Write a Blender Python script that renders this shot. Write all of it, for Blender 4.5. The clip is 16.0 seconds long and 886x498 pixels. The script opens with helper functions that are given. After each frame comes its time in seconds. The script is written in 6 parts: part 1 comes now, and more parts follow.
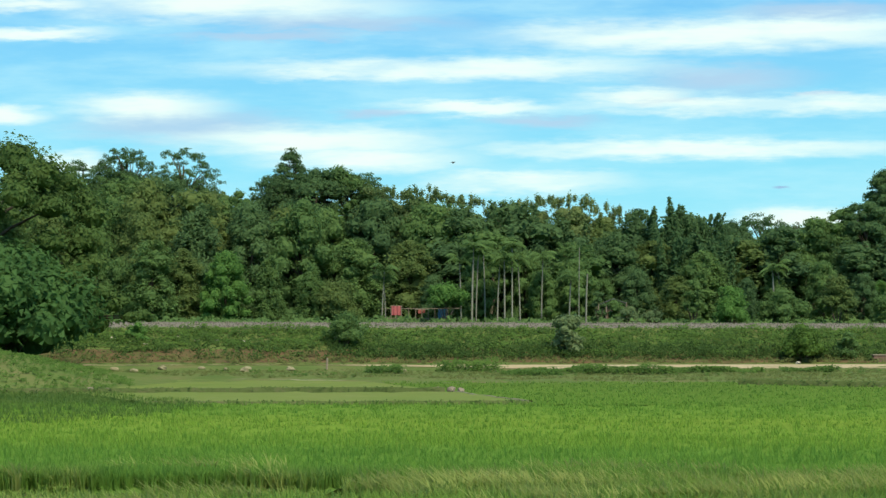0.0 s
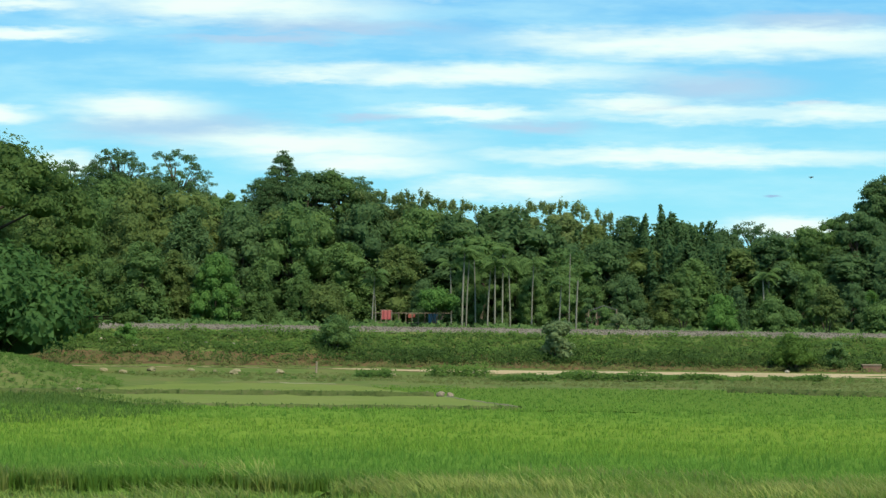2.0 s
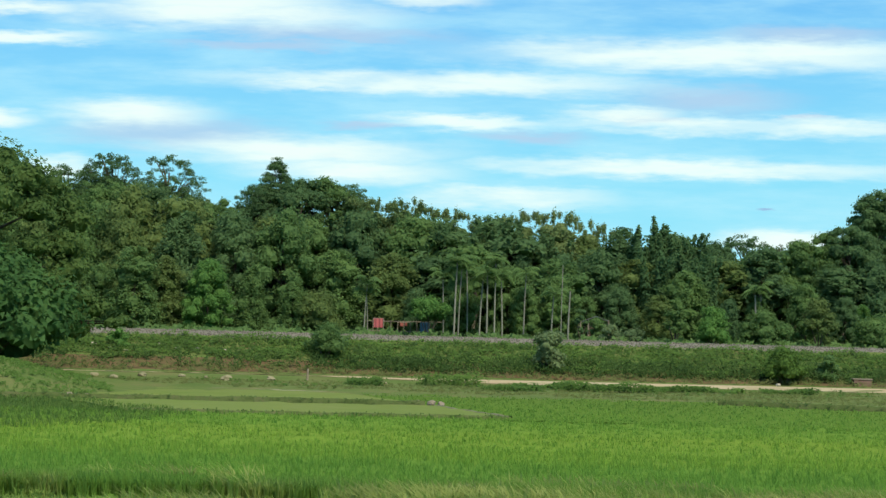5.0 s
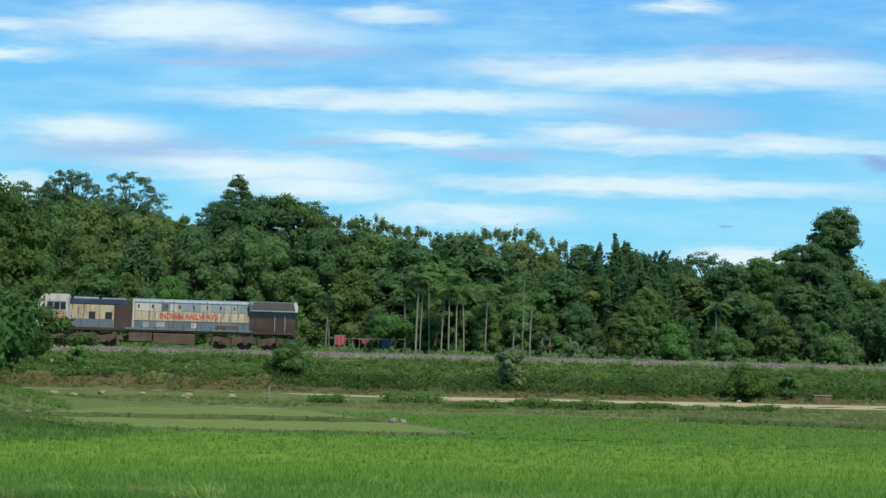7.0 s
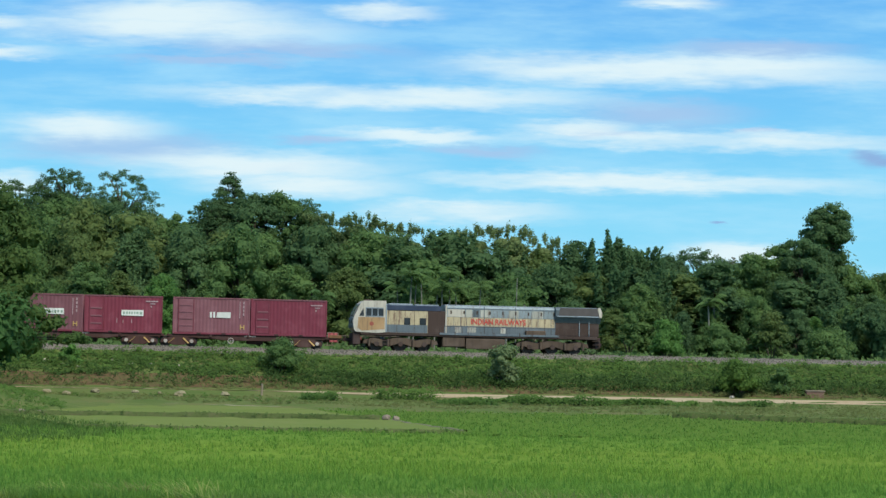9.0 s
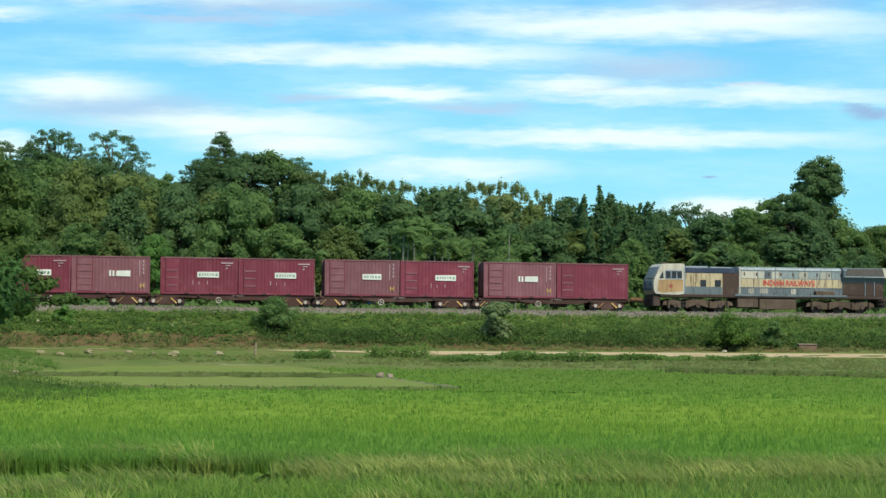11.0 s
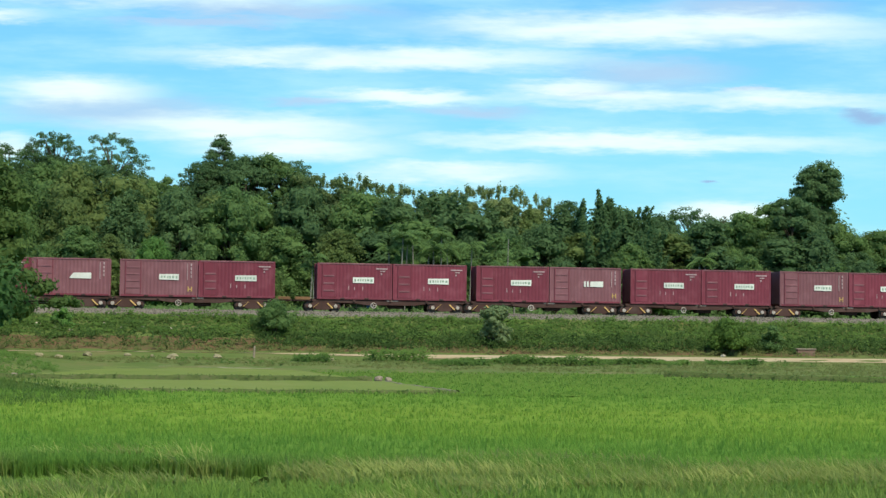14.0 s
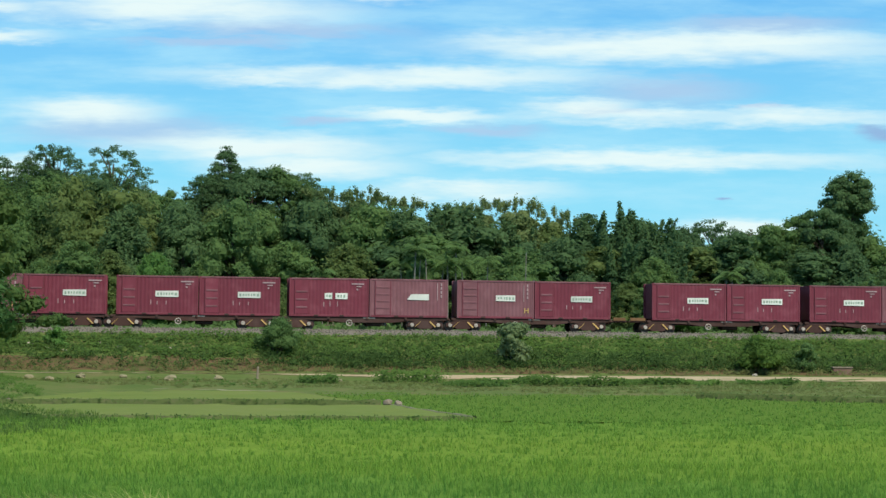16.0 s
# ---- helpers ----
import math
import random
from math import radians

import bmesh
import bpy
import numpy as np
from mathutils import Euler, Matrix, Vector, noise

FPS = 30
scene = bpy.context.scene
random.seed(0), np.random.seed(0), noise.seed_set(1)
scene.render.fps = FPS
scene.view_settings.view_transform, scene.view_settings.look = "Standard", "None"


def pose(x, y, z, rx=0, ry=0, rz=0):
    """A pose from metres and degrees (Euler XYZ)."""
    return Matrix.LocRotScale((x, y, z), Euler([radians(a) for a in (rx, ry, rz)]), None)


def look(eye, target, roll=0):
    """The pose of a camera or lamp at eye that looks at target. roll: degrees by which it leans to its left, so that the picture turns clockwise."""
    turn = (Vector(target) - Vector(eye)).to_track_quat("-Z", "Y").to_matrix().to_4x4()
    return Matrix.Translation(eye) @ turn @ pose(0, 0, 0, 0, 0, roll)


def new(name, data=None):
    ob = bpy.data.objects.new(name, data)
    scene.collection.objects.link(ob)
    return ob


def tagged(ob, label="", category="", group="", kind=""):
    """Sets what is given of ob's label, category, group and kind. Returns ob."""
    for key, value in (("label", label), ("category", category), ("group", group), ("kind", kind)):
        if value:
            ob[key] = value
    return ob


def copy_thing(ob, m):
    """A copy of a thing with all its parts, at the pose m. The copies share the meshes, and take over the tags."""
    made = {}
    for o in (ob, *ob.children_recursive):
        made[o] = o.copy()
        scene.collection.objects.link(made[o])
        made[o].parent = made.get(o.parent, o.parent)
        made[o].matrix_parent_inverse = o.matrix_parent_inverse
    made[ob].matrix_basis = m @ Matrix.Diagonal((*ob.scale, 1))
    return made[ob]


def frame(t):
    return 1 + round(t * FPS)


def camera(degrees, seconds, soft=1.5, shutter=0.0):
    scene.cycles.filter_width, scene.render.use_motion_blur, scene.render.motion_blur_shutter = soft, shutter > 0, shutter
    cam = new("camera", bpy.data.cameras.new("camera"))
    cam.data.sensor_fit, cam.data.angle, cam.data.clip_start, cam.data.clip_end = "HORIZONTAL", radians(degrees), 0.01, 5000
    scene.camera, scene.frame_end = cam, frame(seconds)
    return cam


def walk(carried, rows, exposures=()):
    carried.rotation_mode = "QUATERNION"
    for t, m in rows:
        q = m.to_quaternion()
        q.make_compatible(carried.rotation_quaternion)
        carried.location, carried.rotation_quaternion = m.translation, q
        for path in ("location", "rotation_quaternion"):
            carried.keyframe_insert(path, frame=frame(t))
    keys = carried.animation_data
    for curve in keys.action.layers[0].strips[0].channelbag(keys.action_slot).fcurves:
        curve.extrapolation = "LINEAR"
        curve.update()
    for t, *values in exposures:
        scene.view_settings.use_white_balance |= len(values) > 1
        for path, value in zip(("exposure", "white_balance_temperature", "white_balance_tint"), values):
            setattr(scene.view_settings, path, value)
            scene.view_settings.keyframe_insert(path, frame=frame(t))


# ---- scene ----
# The camera stands beside the paddy fields, 2.6 m above the rice, and looks across at the railway bank.
cam = camera(29.31, 16.0, soft=1.45)
EYE = 2.6
ROWS = [  # seconds, yaw, pitch, roll, metres ahead
    (0.0, 2.565, 2.904, -0.065, 0.00),
    (0.5, 2.543, 2.857, -0.256, 0.00),
    (1.0, 2.431, 2.910, -0.560, 0.00),
    (1.5, 2.293, 2.994, -0.689, 0.00),
    (2.0, 2.223, 3.068, -0.752, 0.00),
    (2.5, 2.240, 3.200, -0.898, 0.00),
    (3.0, 2.292, 3.262, -1.160, 0.00),
    (3.5, 2.292, 3.336, -1.431, 0.00),
    (4.0, 2.287, 3.332, -1.426, 0.00),
    (6.5, 0.901, 3.763, -1.500, 0.00),
    (7.0, 0.647, 3.988, -1.394, 0.00),
    (7.5, 0.540, 4.107, -1.378, 0.00),
    (8.0, 0.451, 4.159, -1.447, 0.00),
    (10.5, 0.282, 2.826, -0.536, 0.00),
    (11.0, 0.181, 2.449, -0.552, 0.00),
    (11.5, 0.140, 2.214, -0.556, 0.00),
    (12.0, 0.071, 2.029, -0.429, 0.00),
    (12.5, 0.000, 1.947, -0.420, 0.00),
    (13.0, -0.028, 2.022, -0.452, 0.00),
    (13.5, 0.069, 2.278, -0.651, 0.00),
    (14.0, 0.138, 2.574, -0.729, 0.00),
    (14.5, 0.255, 2.881, -0.662, 0.00),
    (15.0, 0.307, 3.046, -0.782, 0.00),
    (15.5, 0.478, 3.106, -0.728, 0.00),
    (16.0, 0.648, 3.191, -0.516, 6.84),
]
walk(cam, [(t, pose(0, ahead, EYE, 90 + pitch, roll, yaw)) for t, yaw, pitch, roll, ahead in ROWS],
     exposures=[(0.0, 0.25, 7000, 6), (4.2, 0.25, 7000, 6), (6.3, 0.08, 6350, 12), (8.2, 0.0, 6200, 13), (10.5, 0.20, 6700, 10), (12.5, 0.36, 7050, 9), (14.5, 0.22, 6650, 10), (16.0, 0.12, 6600, 10)])

# ---- world and sun ----
SUN_ELEVATION, SUN_AZIMUTH = 52.0, 148.0  # azimuth: degrees from +y towards +x
CLOUD_WHITE = [  # across, up, half width, half height, as tangents from the eye
    (0.1141, 0.1773, 0.1433, 0.0087), (0.1671, 0.1810, 0.0867, 0.0067), (-0.0396, 0.1580, 0.1167, 0.0067),
    (-0.1205, 0.1551, 0.0400, 0.0040), (0.1535, 0.1358, 0.1100, 0.0057), (-0.0228, 0.1350, 0.0467, 0.0043),
    (0.0707, 0.1412, 0.0300, 0.0053), (-0.2206, 0.1366, 0.0400, 0.0080), (-0.1203, 0.1152, 0.0833, 0.0087),
    (-0.0933, 0.1043, 0.0600, 0.0080), (0.1004, 0.1096, 0.1300, 0.0057), (0.0039, 0.0905, 0.0533, 0.0067),
    (-0.2664, 0.1015, 0.0200, 0.0073), (0.1726, 0.0681, 0.0400, 0.0060), (-0.2916, 0.1986, 0.0367, 0.0047),
    (-0.1698, 0.2053, 0.0700, 0.0100),
    (-0.0481, 0.2087, 0.0300, 0.0053),
    (0.1270, 0.2186, 0.0233, 0.0040),
    (-0.1683, 0.1970, 0.0933, 0.0087), (-0.2914, 0.1808, 0.0433, 0.0040), (-0.3045, 0.1313, 0.0233, 0.0053),
]
CLOUD_GREY = [
    (-0.1984, 0.1250, 0.0640, 0.0090), (0.1172, 0.1511, 0.0433, 0.0080), (0.0140, 0.1264, 0.0333, 0.0040),
    (0.0873, 0.1385, 0.0233, 0.0030), (-0.0833, 0.1319, 0.0233, 0.0027), (-0.1071, 0.1863, 0.0667, 0.0047),
    (0.1771, 0.1910, 0.0500, 0.0053), (0.1733, 0.1414, 0.0167, 0.0017), (-0.1478, 0.1791, 0.0533, 0.0033),
    (-0.1102, 0.1145, 0.0200, 0.0023),
]
CLOUD_DARK = [(0.2450, 0.1275, 0.0100, 0.0042), (0.2520, 0.1250, 0.0120, 0.0045), (0.1560, 0.0860, 0.0050, 0.0013)]


class Net:
    """Short hand for node trees."""

    def __init__(self, tree):
        self.tree = tree
        tree.nodes.clear()

    def node(self, kind, inputs=None, **props):
        n = self.tree.nodes.new(kind)
        for key, value in props.items():
            setattr(n, key, value)
        for key, value in (inputs or {}).items():
            if isinstance(value, bpy.types.NodeSocket):
                self.tree.links.new(value, n.inputs[key])
            else:
                n.inputs[key].default_value = value
        return n

    def math(self, op, a, b=0.0, c=0.0, clamp=False):
        return self.node("ShaderNodeMath", {0: a, 1: b, 2: c}, operation=op, use_clamp=clamp).outputs[0]

    def mix(self, fac, a, b, blend="MIX"):
        n = self.node("ShaderNodeMix", {0: fac, 6: a, 7: b}, data_type="RGBA", blend_type=blend)
        return n.outputs[2]

    def noise(self, vector, scale, detail=4.0, rough=0.55):
        return self.node("ShaderNodeTexNoise", {"Vector": vector, "Scale": scale, "Detail": detail, "Roughness": rough}).outputs[0]

    def ramp(self, fac, stops):
        n = self.node("ShaderNodeValToRGB", {0: fac})
        while len(n.color_ramp.elements) < len(stops):
            n.color_ramp.elements.new(0.5)
        for e, (p, c) in zip(n.color_ramp.elements, stops):
            e.position, e.color = p, (*c, 1)
        return n.outputs[0]

    def span(self, value, a, b, c=0.0, d=1.0, smooth=True):
        return self.node("ShaderNodeMapRange", {0: value, 1: a, 2: b, 3: c, 4: d},
                         interpolation_type="SMOOTHSTEP" if smooth else "LINEAR").outputs[0]


def make_world():
    world = bpy.data.worlds.new("sky")
    scene.world = world
    world.use_nodes = True
    g = Net(world.node_tree)
    way = g.node("ShaderNodeTexCoord").outputs["Generated"]
    sep = g.node("ShaderNodeSeparateXYZ", {0: way})
    x, y, z = sep.outputs
    ahead = g.math("MAXIMUM", g.math("ABSOLUTE", y), 0.05)
    u, v = g.math("DIVIDE", x, ahead), g.math("DIVIDE", z, ahead)
    plane = g.node("ShaderNodeCombineXYZ", {0: u, 1: v}).outputs[0]
    streak = g.node("ShaderNodeVectorMath", {0: plane, 1: (9.0, 48.0, 1.0)}, operation="MULTIPLY").outputs[0]
    n1 = g.noise(streak, 1.0, 5.0, 0.6)
    n2 = g.noise(streak, 3.3, 4.0, 0.6)
    wob = g.node("ShaderNodeCombineXYZ", {0: g.math("MULTIPLY_ADD", n1, 0.05, -0.025), 1: g.math("MULTIPLY_ADD", n2, 0.014, -0.007)}).outputs[0]
    bent = g.node("ShaderNodeVectorMath", {0: plane, 1: wob}, operation="ADD").outputs[0]

    def bank(rows):
        best = None
        for cu, cv, a, b in rows:
            d = g.node("ShaderNodeVectorMath", {0: bent, 1: (cu, cv, 0)}, operation="SUBTRACT").outputs[0]
            d = g.node("ShaderNodeVectorMath", {0: d, 1: (1 / a, 1 / b, 0)}, operation="MULTIPLY").outputs[0]
            r = g.node("ShaderNodeVectorMath", {0: d}, operation="LENGTH").outputs["Value"]
            m = g.span(r, 1.6, 0.2)
            best = m if best is None else g.math("MAXIMUM", best, m)
        return best

    sky = g.node("ShaderNodeTexSky", sky_type="NISHITA", sun_disc=False, sun_elevation=radians(SUN_ELEVATION),
                 sun_rotation=radians(SUN_AZIMUTH), ozone_density=3.0, dust_density=0.4).outputs[0]
    dim = g.node("ShaderNodeVectorMath", {0: sky, 3: 0.10}, operation="SCALE").outputs[0]
    low = g.ramp(g.span(z, 0.0, 0.26, smooth=False), [(0.0, (0.27, 0.76, 0.92)), (0.38, (0.205, 0.68, 0.93)), (0.66, (0.155, 0.56, 0.93)), (0.85, (0.12, 0.46, 0.90)), (1.0, (0.11, 0.40, 0.86))])
    clear = g.mix(g.span(z, 0.22, 0.6, 0.85, 0.25), dim, low)
    veil = g.span(n1, 0.33, 0.75, 0.0, 0.55)
    base = g.mix(veil, clear, (0.46, 0.79, 0.93, 1))
    grey = g.mix(g.math("MULTIPLY", bank(CLOUD_GREY), 0.75), base, (0.40, 0.56, 0.78, 1))
    lit = g.math("MULTIPLY", bank(CLOUD_WHITE), g.span(n1, 0.3, 0.6, 0.55, 0.95))
    out = g.mix(lit, grey, (0.76, 0.90, 0.90, 1))
    out = g.mix(g.math("MULTIPLY", bank(CLOUD_DARK), 0.85), out, (0.27, 0.42, 0.68, 1))
    bg = g.node("ShaderNodeBackground", {0: out, 1: 1.0})
    end = g.node("ShaderNodeOutputWorld")
    g.tree.links.new(bg.outputs[0], end.inputs[0])


make_world()
sun = new("sun", bpy.data.lights.new("sun", "SUN"))
sun.data.energy, sun.data.angle, sun.data.color = 4.3, radians(12.0), (1.0, 0.94, 0.80)
sun_way = Vector((math.sin(radians(SUN_AZIMUTH)) * math.cos(radians(SUN_ELEVATION)),
                  math.cos(radians(SUN_AZIMUTH)) * math.cos(radians(SUN_ELEVATION)), math.sin(radians(SUN_ELEVATION))))
sun.matrix_world = look(sun_way * 300, (0, 0, 0))


# ---- materials ----
def surface(name, colours, scale=3.0, fine=30.0, rough=0.8, metal=0.0, bump=0.2, wear=None, wear_amount=0.45, object_space=True, per_object=0.12):
    """Two scales of colour variation between the colours, a bump, and an optional stain colour."""
    m = bpy.data.materials.new(name)
    m.use_nodes = True
    g = Net(m.node_tree)
    co = g.node("ShaderNodeTexCoord").outputs["Object"] if object_space else g.node("ShaderNodeNewGeometry").outputs["Position"]
    big, small = g.noise(co, scale), g.noise(co, fine, 5.0, 0.65)
    f = g.math("ADD", g.math("MULTIPLY", big, 0.6), g.math("MULTIPLY", small, 0.4))
    col = g.ramp(g.span(f, 0.3, 0.7, smooth=False), [(i / max(1, len(colours) - 1), c) for i, c in enumerate(colours)])
    if wear:
        w = g.span(g.noise(co, scale * 1.7 + 0.4, 6.0, 0.7), 0.62 - wear_amount * 0.3, 0.72)
        col = g.mix(w, col, (*wear, 1))
    if per_object:
        k = g.math("MULTIPLY_ADD", g.node("ShaderNodeObjectInfo").outputs["Random"], per_object * 2, 1 - per_object)
        col = g.node("ShaderNodeVectorMath", {0: col, 3: k}, operation="SCALE").outputs[0]
    b = g.node("ShaderNodeBump", {"Strength": bump, "Distance": 0.02, "Height": small})
    s = g.node("ShaderNodeBsdfPrincipled", {"Base Color": col, "Roughness": rough, "Metallic": metal, "Specular IOR Level": 0.06 if rough >= 0.9 else 0.5, "Normal": b.outputs[0]})
    g.tree.links.new(s.outputs[0], g.node("ShaderNodeOutputMaterial").inputs[0])
    return m


def foliage(name, dark, light, translucent=0.52, patch=0.35, far=0.14, spec=0.10):
    """Leaves: hue and value vary from leaf to leaf, tree to tree and over patches of the crown."""
    m = bpy.data.materials.new(name)
    m.use_nodes = True
    g = Net(m.node_tree)
    geo = g.node("ShaderNodeNewGeometry")
    isl, pos = geo.outputs["Random Per Island"], geo.outputs["Position"]
    f = g.math("ADD", g.math("MULTIPLY", isl, 0.2), g.math("MULTIPLY", g.noise(pos, patch, 3.0), 1.0))
    f = g.math("ADD", f, g.math("MULTIPLY_ADD", g.node("ShaderNodeObjectInfo").outputs["Random"], far * 2, -far))
    col = g.mix(g.span(f, 0.25, 0.95, smooth=False), (*dark, 1), (*light, 1))
    d = g.node("ShaderNodeBsdfPrincipled", {"Base Color": col, "Roughness": 0.7, "Specular IOR Level": spec})
    t = g.node("ShaderNodeBsdfTranslucent", {0: g.mix(0.5, col, (*light, 1))})
    s = g.node("ShaderNodeMixShader", {0: translucent, 1: d.outputs[0], 2: t.outputs[0]})
    g.tree.links.new(s.outputs[0], g.node("ShaderNodeOutputMaterial").inputs[0])
    return m


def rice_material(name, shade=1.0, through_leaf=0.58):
    """Rice: bands of ripeness run across the fields, straw-coloured ears near the front bund. shade: scales the colour
    to stand in for light or shade.
    """
    m = bpy.data.materials.new(name)
    m.use_nodes = True
    g = Net(m.node_tree)
    geo = g.node("ShaderNodeNewGeometry")
    pos, isl = geo.outputs["Position"], geo.outputs["Random Per Island"]
    flat = g.node("ShaderNodeVectorMath", {0: pos, 1: (0.03, 0.11, 0.0)}, operation="MULTIPLY").outputs[0]
    n = g.noise(flat, 1.0, 2.0)
    y = g.node("ShaderNodeSeparateXYZ", {0: pos}).outputs[1]
    depth = g.math("MULTIPLY_ADD", g.math("SUBTRACT", n, 0.5), 13.0, y)
    col = g.ramp(g.span(depth, 16.0, 96.0, smooth=False), [
        (0.0, (0.122, 0.230, 0.038)), (0.10, (0.135, 0.246, 0.042)), (0.185, (0.142, 0.242, 0.046)), (0.215, (0.114, 0.236, 0.036)), (0.30, (0.120, 0.250, 0.036)),
        (0.36, (0.165, 0.288, 0.038)), (0.48, (0.178, 0.290, 0.038)), (0.58, (0.145, 0.268, 0.038)), (0.70, (0.125, 0.240, 0.036)), (1.0, (0.128, 0.228, 0.040))])
    straw = g.math("MULTIPLY", g.span(g.noise(pos, 0.32, 4.0), 0.46, 0.60), g.math("MULTIPLY", g.span(y, 34.0, 32.0), g.span(y, 25.0, 29.0, 0.10, 0.8)))
    straw = g.math("MULTIPLY", straw, g.span(isl, 0.25, 0.8, 0.15, 1.0))
    col = g.mix(straw, col, (0.25, 0.285, 0.085, 1))
    col = g.mix(0.12, col, (0.20, 0.24, 0.10, 1))
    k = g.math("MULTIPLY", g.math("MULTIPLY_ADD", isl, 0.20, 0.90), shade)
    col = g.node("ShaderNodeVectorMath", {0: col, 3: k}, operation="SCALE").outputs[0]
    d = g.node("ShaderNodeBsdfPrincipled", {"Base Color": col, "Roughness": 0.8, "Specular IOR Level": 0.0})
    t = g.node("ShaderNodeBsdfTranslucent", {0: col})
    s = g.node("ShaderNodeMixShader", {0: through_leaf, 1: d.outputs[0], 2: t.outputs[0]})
    g.tree.links.new(s.outputs[0], g.node("ShaderNodeOutputMaterial").inputs[0])
    return m


M = {}
M["soil"] = surface("soil", [(0.06, 0.045, 0.025), (0.10, 0.085, 0.04), (0.06, 0.09, 0.025)], 0.25, 3.0, 0.95, bump=0.5, object_space=False)
M["turf"] = surface("turf", [(0.062, 0.105, 0.025), (0.095, 0.130, 0.036), (0.150, 0.130, 0.058)], 0.35, 4.0, 0.95, bump=0.6, object_space=False)
M["bund_turf"] = surface("bund_turf", [(0.040, 0.060, 0.018), (0.070, 0.095, 0.030), (0.110, 0.105, 0.055)], 1.2, 8.0, 0.95, bump=0.7, object_space=False)
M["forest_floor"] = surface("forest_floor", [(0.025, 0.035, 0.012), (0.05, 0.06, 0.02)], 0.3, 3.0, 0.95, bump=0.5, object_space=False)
M["dirt"] = surface("dirt", [(0.36, 0.24, 0.13), (0.44, 0.36, 0.23), (0.24, 0.20, 0.10)], 0.12, 2.5, 0.95, bump=0.3, object_space=False)
M["bank_earth"] = surface("bank_earth", [(0.145, 0.088, 0.046), (0.105, 0.076, 0.038), (0.066, 0.080, 0.028)], 0.5, 5.0, 0.95, bump=0.6, object_space=False)
M["ballast"] = surface("ballast", [(0.085, 0.08, 0.062), (0.155, 0.142, 0.118), (0.115, 0.105, 0.075)], 1.2, 9.0, 0.9, bump=0.8, object_space=False)
M["steel"] = surface("steel", [(0.10, 0.07, 0.05), (0.20, 0.15, 0.11)], 2.0, 20, 0.5, 0.7)
M["concrete"] = surface("concrete", [(0.30, 0.28, 0.24), (0.42, 0.40, 0.35)], 2.0, 20, 0.9, wear=(0.13, 0.13, 0.08))
# light put into the colour: blades brightened, the flat sheet beneath them darkened
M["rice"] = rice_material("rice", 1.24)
M["rice_under_shaded"] = rice_material("rice_under_shaded", 0.74, 0.12)
M["seedling"] = surface("seedling", [(0.108, 0.160, 0.034), (0.132, 0.172, 0.042), (0.160, 0.182, 0.058)], 0.16, 1.6, 0.9, bump=0.3, object_space=False, per_object=0.02)
M["rice_olive"] = foliage("rice_olive", (0.100, 0.180, 0.040), (0.145, 0.225, 0.056), 0.58, 0.25, 0.0, 0.05)
M["rice_straw"] = foliage("rice_straw", (0.165, 0.255, 0.058), (0.380, 0.410, 0.135), 0.5, 0.5, 0.0, 0.05)
M["bund_grass"] = foliage("bund_grass", (0.040, 0.082, 0.022), (0.075, 0.130, 0.034), 0.35, 0.6)
M["weeds"] = foliage("weeds", (0.052, 0.108, 0.024), (0.104, 0.186, 0.038), 0.35, 0.25)
M["verge"] = foliage("verge", (0.055, 0.095, 0.022), (0.130, 0.140, 0.048), 0.2, 0.3)
M["verge_soft"] = foliage("verge_soft", (0.065, 0.108, 0.026), (0.120, 0.135, 0.045), 0.3, 0.15)
M["leaf_dark"] = foliage("leaf_dark", (0.07, 0.138, 0.06), (0.122, 0.21, 0.08))
M["leaf_mid"] = foliage("leaf_mid", (0.086, 0.164, 0.058), (0.155, 0.258, 0.08))
M["leaf_bright"] = foliage("leaf_bright", (0.082, 0.185, 0.050), (0.150, 0.300, 0.074))
M["leaf_olive"] = foliage("leaf_olive", (0.096, 0.156, 0.052), (0.174, 0.24, 0.074))
M["leaf_teak"] = foliage("leaf_teak", (0.084, 0.152, 0.056), (0.24, 0.305, 0.118), patch=0.6)
M["leaf_bronze"] = foliage("leaf_bronze", (0.055, 0.078, 0.036), (0.125, 0.135, 0.070))
M["leaf_silver"] = foliage("leaf_silver", (0.095, 0.16, 0.07), (0.225, 0.3, 0.14))
M["leaf_bamboo"] = foliage("leaf_bamboo", (0.066, 0.138, 0.058), (0.114, 0.206, 0.08))
M["leaf_field"] = foliage("leaf_field", (0.056, 0.112, 0.034), (0.118, 0.192, 0.055))
M["leaf_broad"] = foliage("leaf_broad", (0.05, 0.122, 0.042), (0.11, 0.22, 0.064))
M["bark"] = surface("bark", [(0.07, 0.055, 0.04), (0.14, 0.12, 0.09)], 1.5, 12, 0.9, bump=0.6)
M["palm_bark"] = surface("palm_bark", [(0.16, 0.165, 0.13), (0.28, 0.28, 0.23)], 1.5, 10, 0.9, wear=(0.10, 0.12, 0.07))
M["cull"] = surface("cull", [(0.10, 0.14, 0.05), (0.17, 0.19, 0.08)], 1.5, 10, 0.7)


